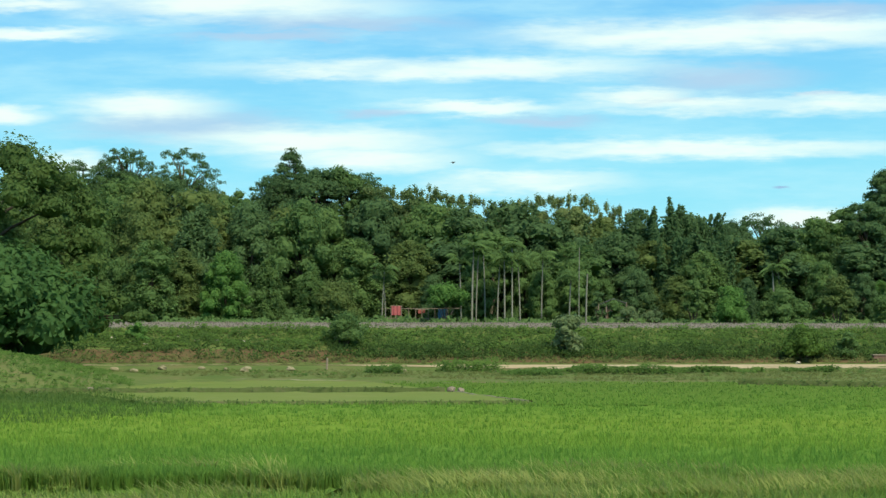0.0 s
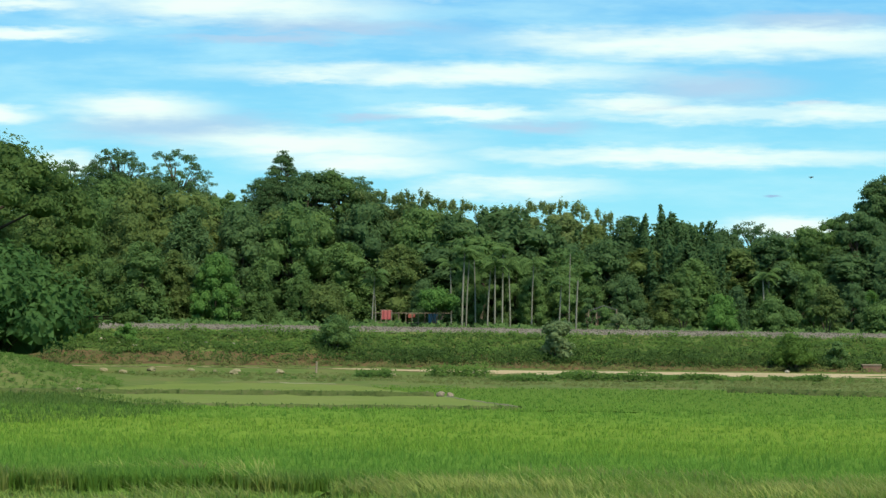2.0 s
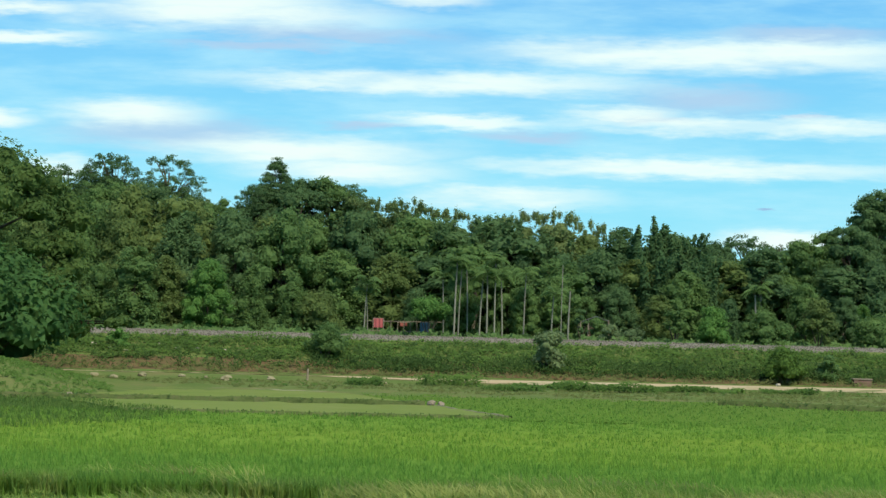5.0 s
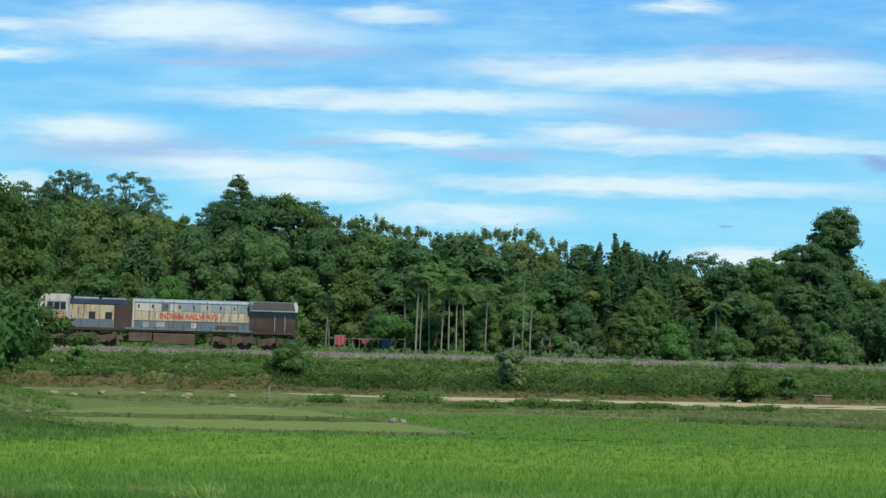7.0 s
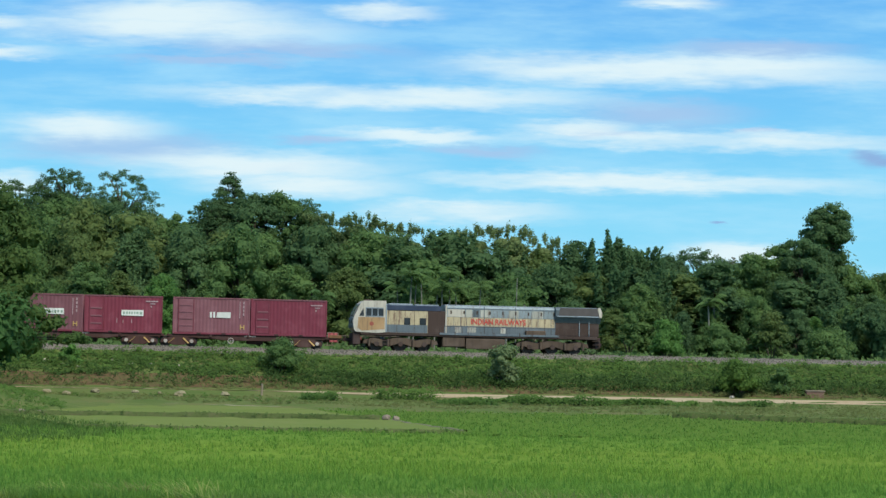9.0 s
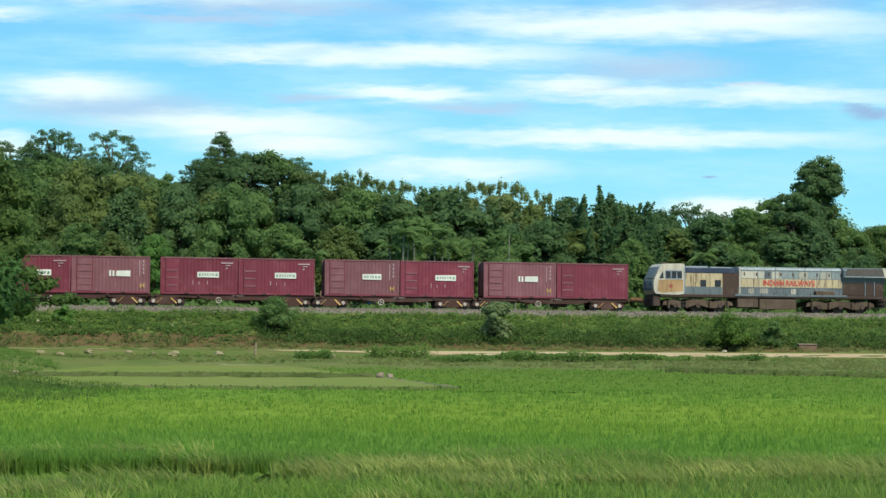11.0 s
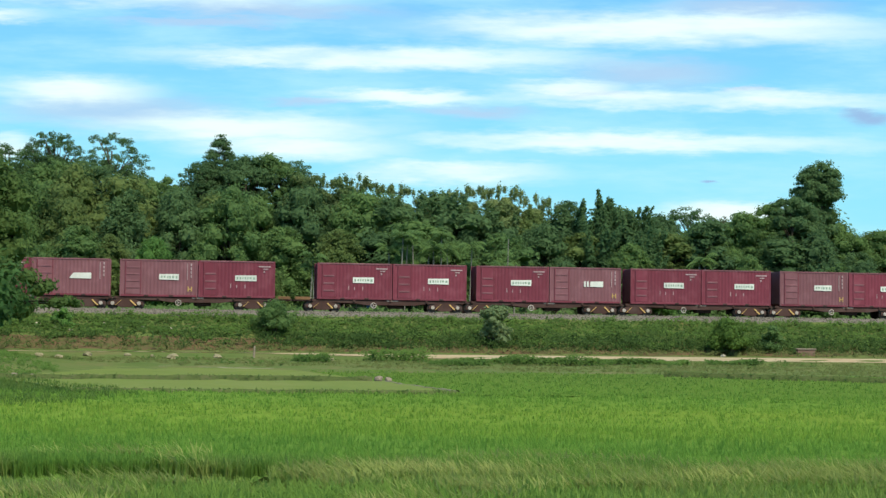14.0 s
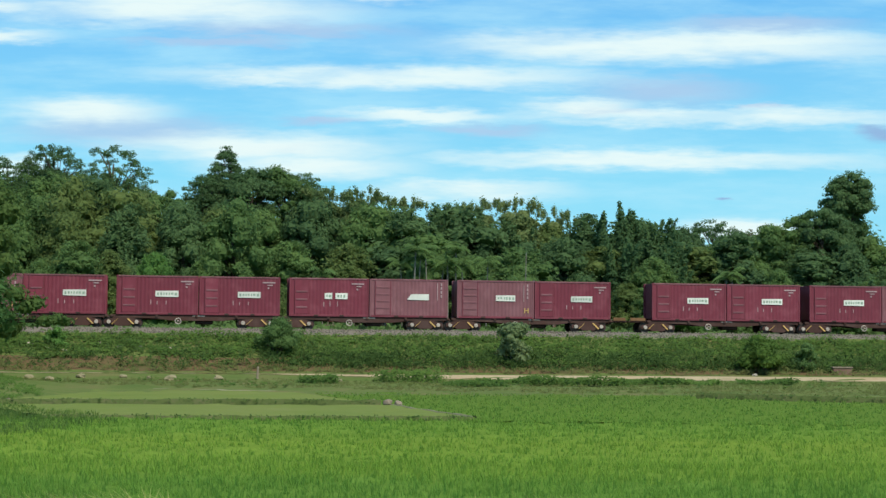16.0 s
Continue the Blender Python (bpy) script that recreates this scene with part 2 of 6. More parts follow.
# ---- geometry helpers ----
def mesh(name, verts, quads, mats, index=None, smooth=False):
    """A mesh from arrays of vertices and of triangles or quads."""
    me = bpy.data.meshes.new(name)
    verts, quads = np.asarray(verts, np.float32), np.asarray(quads, np.int32)
    k = quads.shape[1]
    me.vertices.add(len(verts))
    me.vertices.foreach_set("co", verts.ravel())
    me.loops.add(quads.size)
    me.loops.foreach_set("vertex_index", quads.ravel())
    me.polygons.add(len(quads))
    me.polygons.foreach_set("loop_start", np.arange(0, quads.size, k, dtype=np.int32))
    me.polygons.foreach_set("loop_total", np.full(len(quads), k, np.int32))
    for m in mats:
        me.materials.append(m)
    if index is not None:
        me.polygons.foreach_set("material_index", np.asarray(index, np.int32))
    me.polygons.foreach_set("use_smooth", np.full(len(quads), smooth))
    me.update(calc_edges=True)
    me.validate()
    return me


def part(name, bm, material, parent=None, label=""):
    """Links a bmesh as one mesh object under a thing or a part."""
    me = bpy.data.meshes.new(name)
    bm.to_mesh(me)
    bm.free()
    me.materials.append(material)
    ob = new(name, me)
    ob.parent = parent
    if label:
        tagged(ob, label)
    return ob


def under(name, me, parent, label=""):
    ob = new(name, me)
    ob.parent = parent
    if label:
        tagged(ob, label)
    return ob


def thing(name, m, label, category, group="", kind=""):
    ob = new(name)
    ob.matrix_basis = m
    return tagged(ob, label, category, group, kind)


def box(bm, x0, x1, y0, y1, z0, z1, bevel=0.0):
    """A box between the limits, with bevelled edges, added to bm."""
    r = bmesh.ops.create_cube(bm, size=1.0)
    m = Matrix.Translation(((x0 + x1) / 2, (y0 + y1) / 2, (z0 + z1) / 2)) @ Matrix.Diagonal((x1 - x0, y1 - y0, z1 - z0, 1))
    bmesh.ops.transform(bm, matrix=m, verts=r["verts"])
    if bevel:
        edges = list({e for v in r["verts"] for e in v.link_edges})
        bmesh.ops.bevel(bm, geom=edges, offset=bevel, segments=1, affect="EDGES")
    return bm


def boxes(rows, bevel=0.0):
    bm = bmesh.new()
    for r in rows:
        box(bm, *r, bevel=bevel)
    return bm


def prism(outline, y0, y1):
    """The outline (x, z) drawn out from y0 to y1."""
    bm = bmesh.new()
    a = [bm.verts.new((x, y0, z)) for x, z in outline]
    b = [bm.verts.new((x, y1, z)) for x, z in outline]
    bm.faces.new(a)
    bm.faces.new(b[::-1])
    for i in range(len(a)):
        j = (i + 1) % len(a)
        bm.faces.new((a[j], a[i], b[i], b[j]))
    bmesh.ops.recalc_face_normals(bm, faces=bm.faces)
    return bm


def rod(bm, a, b, r0, r1=None, sides=8):
    """A round bar from a to b."""
    a, b = Vector(a), Vector(b)
    d = b - a
    m = Matrix.Translation((a + b) / 2) @ d.to_track_quat("Z", "Y").to_matrix().to_4x4()
    bmesh.ops.create_cone(bm, cap_ends=True, segments=sides, radius1=r0, radius2=r0 if r1 is None else r1, depth=d.length, matrix=m)
    return bm


def ring(bm, centre, r, tube, sides=20):
    """A ring that stands in the x-z plane."""
    loops = []
    for i in range(sides):
        a = 2 * math.pi * i / sides
        loop = []
        for j in range(6):
            b = 2 * math.pi * j / 6
            k = r + tube * math.cos(b)
            loop.append(bm.verts.new((centre[0] + k * math.cos(a), centre[1] + tube * math.sin(b), centre[2] + k * math.sin(a))))
        loops.append(loop)
    for i in range(sides):
        for j in range(6):
            bm.faces.new((loops[i][j], loops[(i + 1) % sides][j], loops[(i + 1) % sides][(j + 1) % 6], loops[i][(j + 1) % 6]))
    return bm


# the railway runs straight, ten degrees off the picture plane; s: along it, n: across it, away from the camera
HEADING = 10.0
CO, SI = math.cos(radians(HEADING)), math.sin(radians(HEADING))
RAIL = 3.55


def on_track(s, n, z=0.0):
    return (s * CO - n * SI, 136.0 + s * SI + n * CO, z)


def along(x, y):
    """s and n of a place in the plan (arrays too)."""
    return x * CO + (y - 136.0) * SI, -x * SI + (y - 136.0) * CO


PROFILE_N = np.array([-3000, -300, -60, -45, -36, -20, -16.8, -11.6, -10.4, -9.4, -8.6, -3.3, -2.2, 2.2, 3.4, 7.0, 12, 40, 300, 3000], float)
PROFILE_Z = np.array([-0.5, -0.45, -0.45, -0.42, -0.16, 0.02, 0.10, 0.44, 0.58, 0.80, 1.15, 3.15, 3.18, 3.18, 3.1, 2.9, 3.0, 3.4, 4.0, 4.0])


def height(x, y):
    """The ground's height."""
    s, n = along(np.asarray(x, float), np.asarray(y, float))
    h = np.interp(n, PROFILE_N, PROFILE_Z)
    mound = 1.15 * np.exp(-(((x + 33) / 8.0) ** 2 + ((y - 100) / 9.0) ** 2) ** 1.5)
    mound = mound + 1.45 * np.exp(-(((x + 29) / 7.2) ** 2 + ((y - 88) / 9.0) ** 2) ** 1.5)
    return h + mound


def rise(x, y):
    return float(height(x, y))


# ---- ground ----
def make_ground():
    s = np.concatenate([[-3000, -1200, -500, -250, -150], np.arange(-110, 111, 2.0), [150, 250, 500, 1200, 3000]])
    n = np.unique(np.concatenate([PROFILE_N, np.arange(-70, -36, 2.0), np.arange(-36, -12, 1.5), np.arange(-10, 0, 0.6), np.arange(4, 44, 3.0), [-200, -150, -134, -120, -100, -85]]))
    S, N = np.meshgrid(s, n)
    X, Y = S * CO - N * SI, 136 + S * SI + N * CO
    Z = height(X, Y)
    r = np.random.RandomState(3)
    Z = Z + np.where((N > -36) & (N < 40) & (np.abs(S) < 105) & ~((N > -16) & (N < -11)) & (np.abs(N) > 3.4), r.normal(0, 0.05, Z.shape), 0)
    w = len(s)
    i = (np.arange(len(n) - 1)[:, None] * w + np.arange(w - 1)[None]).ravel()
    quads = np.stack([i, i + 1, i + w + 1, i + w], 1)
    mid = (n[:-1] + n[1:]) / 2
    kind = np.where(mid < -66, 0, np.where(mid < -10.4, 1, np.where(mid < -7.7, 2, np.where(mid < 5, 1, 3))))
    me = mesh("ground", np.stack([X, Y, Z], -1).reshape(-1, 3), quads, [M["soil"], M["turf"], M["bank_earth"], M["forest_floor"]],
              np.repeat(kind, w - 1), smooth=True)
    tagged(new("ground", me), "flat paddy soil rising to a grassy railway bank", "ground", kind="structure")


def strip(name, edges, s0, s1, step, material, label, category, seed, jag=0.0, lift=0.0):
    """A long band along the track through cross-section points (n, z), with uneven edges."""
    r = np.random.RandomState(seed)
    s = np.arange(s0, s1 + step, step)
    verts, k = [], len(edges)
    for a in s:
        for j, (n, z) in enumerate(edges):
            e = r.normal(0, jag) if j in (0, k - 1) else 0.0
            e += 4.3 * max(0.0, min(1.0, (-2.0 - a) / 14.0)) * (len(edges) - 1 - j) / len(edges) if name == "road" else 0.0
            z += 0.27 * max(0.0, min(1.0, (-2.0 - a) / 14.0)) * (len(edges) - 1 - j) / len(edges) if name == "road" else 0.0
            verts.append(on_track(a, n + e, z + lift + (r.normal(0, jag * 0.15) if 0 < j < k - 1 else 0)))
    i = (np.arange(len(s) - 1)[:, None] * k + np.arange(k - 1)[None]).ravel()
    me = mesh(name, verts, np.stack([i, i + k, i + k + 1, i + 1], 1), [material], smooth=True)
    return tagged(new(name, me), label, category, kind="structure")


def make_track():
    strip("road", [(-15.2, 0.21), (-14.4, 0.26), (-13.5, 0.315), (-12.6, 0.38), (-11.9, 0.425)], -420, 420, 1.5, M["dirt"],
          "pale dirt farm road along the foot of the bank", "road", 5, 0.16, 0.015)
    strip("ballast", [(-3.5, 3.05), (-2.7, 3.34), (-2.0, 3.52), (2.0, 3.52), (3.1, 3.12)], -420, 420, 0.8, M["ballast"],
          "grey crushed stone ballast of the railway", "ballast", 6, 0.07)
    r = np.random.RandomState(8)
    stones = []
    for _ in range(5200):
        s, n = r.uniform(-55, 62), -r.uniform(1.2, 3.45)
        z = float(np.interp(n, [-3.5, -2.7, -2.0, 0], [3.05, 3.34, 3.52, 3.52]))
        stones.append((*on_track(s, n, z + 0.01), r.uniform(0.05, 0.11)))
    stones = np.array(stones)
    base = np.array([(1, 0, 0), (-1, 0, 0), (0, 1, 0), (0, -1, 0), (0, 0, 1), (0, 0, -1)], float)
    tri = np.array([(0, 2, 4), (2, 1, 4), (1, 3, 4), (3, 0, 4), (2, 0, 5), (1, 2, 5), (3, 1, 5), (0, 3, 5)])
    jit = r.uniform(0.6, 1.3, (len(stones), 6, 3))
    v = stones[:, None, :3] + base[None] * jit * stones[:, None, 3:]
    f = tri[None] + 6 * np.arange(len(stones))[:, None, None]
    me = mesh("ballast_stones", v.reshape(-1, 3), f.reshape(-1, 3), [M["ballast"]])
    tagged(new("ballast_stones", me), "loose grey ballast stones on the shoulder", "stones", kind="stuff")
    track = thing("railway_track", Matrix.Identity(4), "single broad-gauge track with rusty rails on ballast", "railway track", kind="structure")
    for n in (-0.838, 0.838):
        bm = bmesh.new()
        for w, z0, z1 in ((0.07, RAIL - 0.14, RAIL - 0.12), (0.012, RAIL - 0.12, RAIL - 0.04), (0.035, RAIL - 0.04, RAIL)):
            r0 = bmesh.ops.create_cube(bm, size=1.0)
            bmesh.ops.transform(bm, verts=r0["verts"], matrix=Matrix.Translation(on_track(0, n, (z0 + z1) / 2)) @ pose(0, 0, 0, 0, 0, HEADING) @ Matrix.Diagonal((600, w * 2, z1 - z0, 1)))
        part("rail", bm, M["steel"], track)
    sleeper = boxes([(-0.12, 0.12, -1.35, 1.35, RAIL - 0.28, RAIL - 0.135)], 0.02)
    first = part("sleeper", sleeper, M["concrete"], track)
    for i in range(-85, 92):
        ob = first if i == -85 else new("sleeper", first.data)
        ob.parent = track
        ob.matrix_basis = Matrix.Translation(on_track(i * 0.65, 0, 0)) @ pose(0, 0, 0, 0, 0, HEADING)


make_ground()
make_track()


# ---- leaves, crowns and trees ----
def leaves(centres, normals, length, width, r):
    """Pointed leaves: one face each, from a broad base to a tip."""
    c, nrm = np.asarray(centres, float), np.asarray(normals, float)
    nrm = nrm / (np.linalg.norm(nrm, axis=1, keepdims=True) + 1e-9)
    t = r.normal(size=c.shape)
    t -= nrm * (t * nrm).sum(1, keepdims=True)
    t /= np.linalg.norm(t, axis=1, keepdims=True) + 1e-9
    b = np.cross(nrm, t)
    k = r.uniform(0.6, 1.4, (len(c), 1))
    L, W = length * k * 0.5, width * k * 0.5
    v = np.stack([c - t * L + b * W, c + t * L, c - t * L * 0.8 - b * W], 1).reshape(-1, 3)
    return v, np.arange(len(v)).reshape(-1, 3)


def join(pairs):
    vs, fs, k = [], [], 0
    for v, f in pairs:
        vs.append(v)
        fs.append(f + k)
        k += len(v)
    return np.concatenate(vs), np.concatenate(fs)


def ball(centre, radius, flat, r):
    """A rough low-poly core inside a clump of leaves, as triangles."""
    rings, sides = 5, 8
    v = []
    for i in range(rings + 1):
        a = math.pi * i / rings
        for j in range(sides):
            b = 2 * math.pi * j / sides
            k = radius * r.uniform(0.8, 1.15)
            v.append((centre[0] + k * math.sin(a) * math.cos(b), centre[1] + k * math.sin(a) * math.sin(b), centre[2] + k * flat * math.cos(a)))
    f = []
    for i in range(rings):
        for j in range(sides):
            a, b, c, d = i * sides + j, i * sides + (j + 1) % sides, (i + 1) * sides + (j + 1) % sides, (i + 1) * sides + j
            f += [(a, b, c), (a, c, d)]
    return np.array(v), np.array(f)


def clumps(lobes, leaf, cover, r, flat=0.8, core=0.72, droop=0.0, below=-0.55, fine=0.72):
    """Ragged, uneven clumps of leaves on the lobes (x, y, z, radius)."""
    out = []
    leaf = leaf * fine
    for x, y, z, q in lobes:
        k = max(12, int(cover * 4 * math.pi * q * q / (leaf * leaf * 0.34)))
        d = r.normal(size=(k, 3))
        d /= np.linalg.norm(d, axis=1, keepdims=True)
        d = d[d[:, 2] > below]
        w = r.uniform(2.2, 4.5, (3, 3))
        knob = np.sin(d @ w[0] + r.uniform(0, 6)) + np.sin(d @ w[1] * 1.6 + r.uniform(0, 6)) + 0.6 * np.sin(d @ w[2] * 2.6 + r.uniform(0, 6))
        shell = (r.uniform(0.68, 1.14, len(d)) * (1 + 0.13 * knob))[:, None]
        stretch = np.array([r.uniform(0.85, 1.3), r.uniform(0.85, 1.3), flat * r.uniform(0.75, 1.15)])
        c = np.array([x, y, z]) + d * q * shell * stretch
        out.append(leaves(c, d + r.normal(0, 0.50, d.shape) + [0, 0, 0.35 - droop], leaf, leaf * 0.62, r))
        if core:
            out.append(ball((x, y, z), q * core * 1.06, flat, r))
    return join(out)


def sprays(count, reach, z0, z1, leaf, each, r):
    """Arching, drooping sprays of narrow leaves round an upright axis."""
    out = []
    for k in range(count):
        a, h = r.uniform(0, 6.28), z0 + (z1 - z0) * ((k + 0.5) / count)
        long = reach * r.uniform(0.6, 1.15) * (1.0 - 0.55 * ((h - z0) / (z1 - z0)) ** 3)
        q = np.sqrt(r.uniform(0.04, 1.0, each))
        up = r.uniform(0.5, 1.3)
        c = np.stack([np.cos(a) * long * q, np.sin(a) * long * q, h + up * q * 1.3 - 1.9 * q ** 2.4], 1)
        c = c + r.normal(0, 0.16, c.shape) * (0.4 + q)[:, None] * [1.3, 1.3, 0.8]
        n = np.tile([math.cos(a) * 0.5, math.sin(a) * 0.5, 0.7], (each, 1)) + r.normal(0, 0.4, (each, 3))
        out.append(leaves(c, n, leaf, leaf * 0.42, r))
    return join(out)


def tube(points, radii, sides=6):
    """A tapered limb through the points."""
    v, f = [], []
    pts = [Vector(p) for p in points]
    for i, p in enumerate(pts):
        d = (pts[min(i + 1, len(pts) - 1)] - pts[max(i - 1, 0)]).normalized()
        q = d.to_track_quat("Z", "Y")
        for j in range(sides):
            a = 2 * math.pi * j / sides
            v.append(p + q @ Vector((math.cos(a) * radii[i], math.sin(a) * radii[i], 0)))
    for i in range(len(pts) - 1):
        for j in range(sides):
            f.append((i * sides + j, i * sides + (j + 1) % sides, (i + 1) * sides + (j + 1) % sides, (i + 1) * sides + j))
    return np.array([tuple(p) for p in v]), np.array(f)


def crown_lobes(r, count, radius, z0, z1, size, top=0.6, hollow=0.35):
    """Lobes over an egg-shaped crown between z0 and z1."""
    rows = []
    for i in range(count):
        h = ((i + 0.5) / count) ** 0.85
        z = z0 + (z1 - z0) * h
        wide = radius * (1 - abs(h - (1 - top)) ** 2.2 / max(top, 1 - top) ** 2.2 * 0.85) * r.uniform(0.8, 1.15)
        a, k = i * 2.4 + r.uniform(-0.5, 0.5), math.sqrt(r.uniform(hollow, 1.0))
        rows.append((wide * k * math.cos(a), wide * k * math.sin(a), z + r.uniform(-0.4, 0.4), size * r.uniform(0.7, 1.3)))
    return rows


def dome_lobes(r, count, half, deep, size, z_top):
    """Lobes over an uneven dome, half wide and deep below its top."""
    rows = []
    for i in range(count):
        a, e = r.uniform(0, 2 * math.pi), math.asin(r.uniform(-0.25, 1.0))
        k = r.uniform(0.55, 1.0) ** 0.6
        q = size * r.uniform(0.7, 1.3)
        w = max(0.3, half - q * 0.8)
        rows.append((w * k * math.cos(e) * math.cos(a), w * k * math.cos(e) * math.sin(a), z_top - q * 0.7 - (deep - q) * (1 - k * math.sin(e)) * 0.8 * r.uniform(0.85, 1.1), q))
    return rows


def skyline_tree(kind, leaf, x, y, top, half, seed, label):
    """A tall tree with a crown of its own."""
    r = np.random.RandomState(seed)
    z = rise(x, y)
    h = top - z + {"open": 0.35, "teak": 0.25, "broad": 0.75, "spire": 0.0}[kind]
    if kind == "open":
        lobes = dome_lobes(r, int(46 * half), half * 1.1, half * 1.5, 0.36, h)
        crown = join([clumps(lobes, 0.24, 0.46, r, 0.75, 0.0), clumps(dome_lobes(r, int(14 * half), half * 1.0, half * 1.4, 0.7, h - half * 0.62), 0.36, 0.5, r, 0.75, 0.5)])
    elif kind == "spire":
        lobes = []
        for _ in range(110):
            deep, a = 0.3 + 6.2 * r.uniform(0, 1) ** 0.8, r.uniform(0, 6.28)
            k = (0.30 + 0.44 * deep) * math.sqrt(r.uniform(0.25, 1.0))
            lobes.append((k * math.cos(a) - 0.3, k * math.sin(a), h - deep - 0.12 * k, r.uniform(0.28, 0.55) + 0.04 * deep))
        crown = clumps(lobes, 0.28, 0.55, r, 0.6, 0.45)
    elif kind == "teak":
        lobes = dome_lobes(r, int(10 * half), half, half * 2.2, 0.85, h - 0.8)
        tips = []
        for _ in range(int(6 * half)):
            a, k = r.uniform(0, 6.28), half * math.sqrt(r.uniform(0, 0.8))
            tips.append((k * math.cos(a), k * math.sin(a), h - 0.35 - 0.25 * k * k / half + r.uniform(-0.25, 0.3), r.uniform(0.2, 0.32)))
        crown = join([clumps(lobes, 0.44, 0.6, r), clumps(tips, 0.3, 1.0, r, 1.9, 0.5, below=-1.0)])
    else:
        lobes = dome_lobes(r, int(12 * half), half, half * 1.7, 0.8, h)
        crown = join([clumps(lobes, 0.38, 0.6, r), clumps(dome_lobes(r, int(8 * half), half * 1.08, half * 1.6, 0.35, h + 0.15), 0.3, 0.5, r, 0.7, 0.0)])
    lower = [(r.normal(0, half * 0.45), r.normal(0, half * 0.45), h - half * r.uniform(1.5, 3.2), r.uniform(0.9, 1.5)) for _ in range(14)]
    v, f = join([crown, clumps(lower, 0.5, 0.55, r)])
    tree = thing("tree", pose(x, y, z), label, "tree", "trees behind the railway")
    under("trunk", trunk_mesh("trunk", r, lobes, h - half * 0.5, 0.26, 0.4, 26 if kind == "open" else 14), tree)
    under("crown", mesh("crown", v, f, [M[leaf]]), tree)


def trunk_mesh(name, r, lobes, h, base, lean=0.3, limbs=9):
    top = Vector((r.uniform(-lean, lean), r.uniform(-lean, lean), h))
    bend = Vector((r.uniform(-lean, lean), r.uniform(-lean, lean), h * 0.5))
    pairs = [tube([(0, 0, -0.3), (0.03, 0, 0.4), bend, top], [base * 1.35, base, base * 0.75, base * 0.3], 8)]
    for x, y, z, q in [lobes[i] for i in r.permutation(len(lobes))[:limbs]]:
        f = max(0.25, min(0.9, z / h - r.uniform(0.15, 0.35)))
        a = bend * (f / 0.5) if f < 0.5 else bend.lerp(top, (f - 0.5) / 0.5)
        b = Vector((x, y, z))
        pairs.append(tube([a, a.lerp(b, 0.5) + Vector((0, 0, 0.3)), b], [base * 0.38, base * 0.25, base * 0.08], 5))
    v, f = join(pairs)
    return mesh(name, v, f, [M["bark"]], smooth=True)


def tree_model(kind, seed):
    """Meshes of trunk and crown of a tree ten metres high."""
    r = np.random.RandomState(seed)
    if kind == "broad":
        lobes = crown_lobes(r, 36, 3.1, 2.6, 9.2, 1.15, 0.5)
        crown = clumps(lobes, 0.44, 0.52, r)
    elif kind == "creeper":
        lobes = crown_lobes(r, 46, 3.0, 0.6, 9.2, 1.0, 0.62)
        crown = clumps(lobes, 0.44, 0.52, r)
    elif kind == "teak":
        lobes = crown_lobes(r, 30, 2.1, 3.0, 8.7, 0.95, 0.5)
        tips = [(r.uniform(-1.7, 1.7), r.uniform(-1.7, 1.7), r.uniform(8.4, 9.7), 0.34) for _ in range(16)]
        tips = [(x, y, z - 0.35 * math.hypot(x, y), q) for x, y, z, q in tips]
        crown = join([clumps(lobes, 0.52, 0.6, r), clumps(tips, 0.34, 1.0, r, 1.9, 0.5, below=-1.0)])
        lobes = lobes + tips
    elif kind == "back":
        lobes = crown_lobes(r, 24, 3.0, 0.6, 9.0, 1.5, 0.6)
        crown = clumps(lobes, 0.9, 0.55, r)
    elif kind == "plume":
        lobes = crown_lobes(r, 16, 1.7, 1.2, 8.2, 1.15, 0.6)
        crown = join([clumps(lobes, 0.44, 0.30, r), sprays(75, 2.9, 1.2, 9.2, 0.36, 95, r)])
    elif kind == "slim":
        lobes = crown_lobes(r, 22, 1.5, 4.0, 9.5, 0.85, 0.5)
        crown = clumps(lobes, 0.46, 0.6, r)
    wood = trunk_mesh("trunk", r, lobes, 8.0, 0.22, 0.3, 9)
    return wood, crown


MODELS = {}
for kind, count in (("broad", 3), ("creeper", 3), ("teak", 2), ("slim", 2), ("plume", 3), ("back", 2)):
    MODELS[kind] = [tree_model(kind, 40 + 7 * i + len(kind)) for i in range(count)]
CROWNS = {}


def plant(kind, variant, leaf, x, y, top, half, turn, label, category="tree", group="trees behind the railway"):
    """A tree of that kind on the ground at (x, y), with its top at a height and a half width of its crown."""
    variant %= len(MODELS[kind])
    wood, (v, f) = MODELS[kind][variant]
    key = (kind, variant, leaf)
    if key not in CROWNS:
        CROWNS[key] = mesh("crown", v, f, [M[leaf]])
    z = rise(x, y)
    wide = {"broad": 3.9, "creeper": 3.9, "teak": 2.8, "slim": 2.2, "plume": 3.3, "back": 3.9}[kind]
    k = (top - z) / 9.9
    m = Matrix.LocRotScale((x, y, z), Euler((0, 0, turn)), (half / wide, half / wide, k))
    tree = thing("tree", m, label, category, group)
    under("trunk", wood, tree)
    under("crown", CROWNS[key], tree)
    return tree


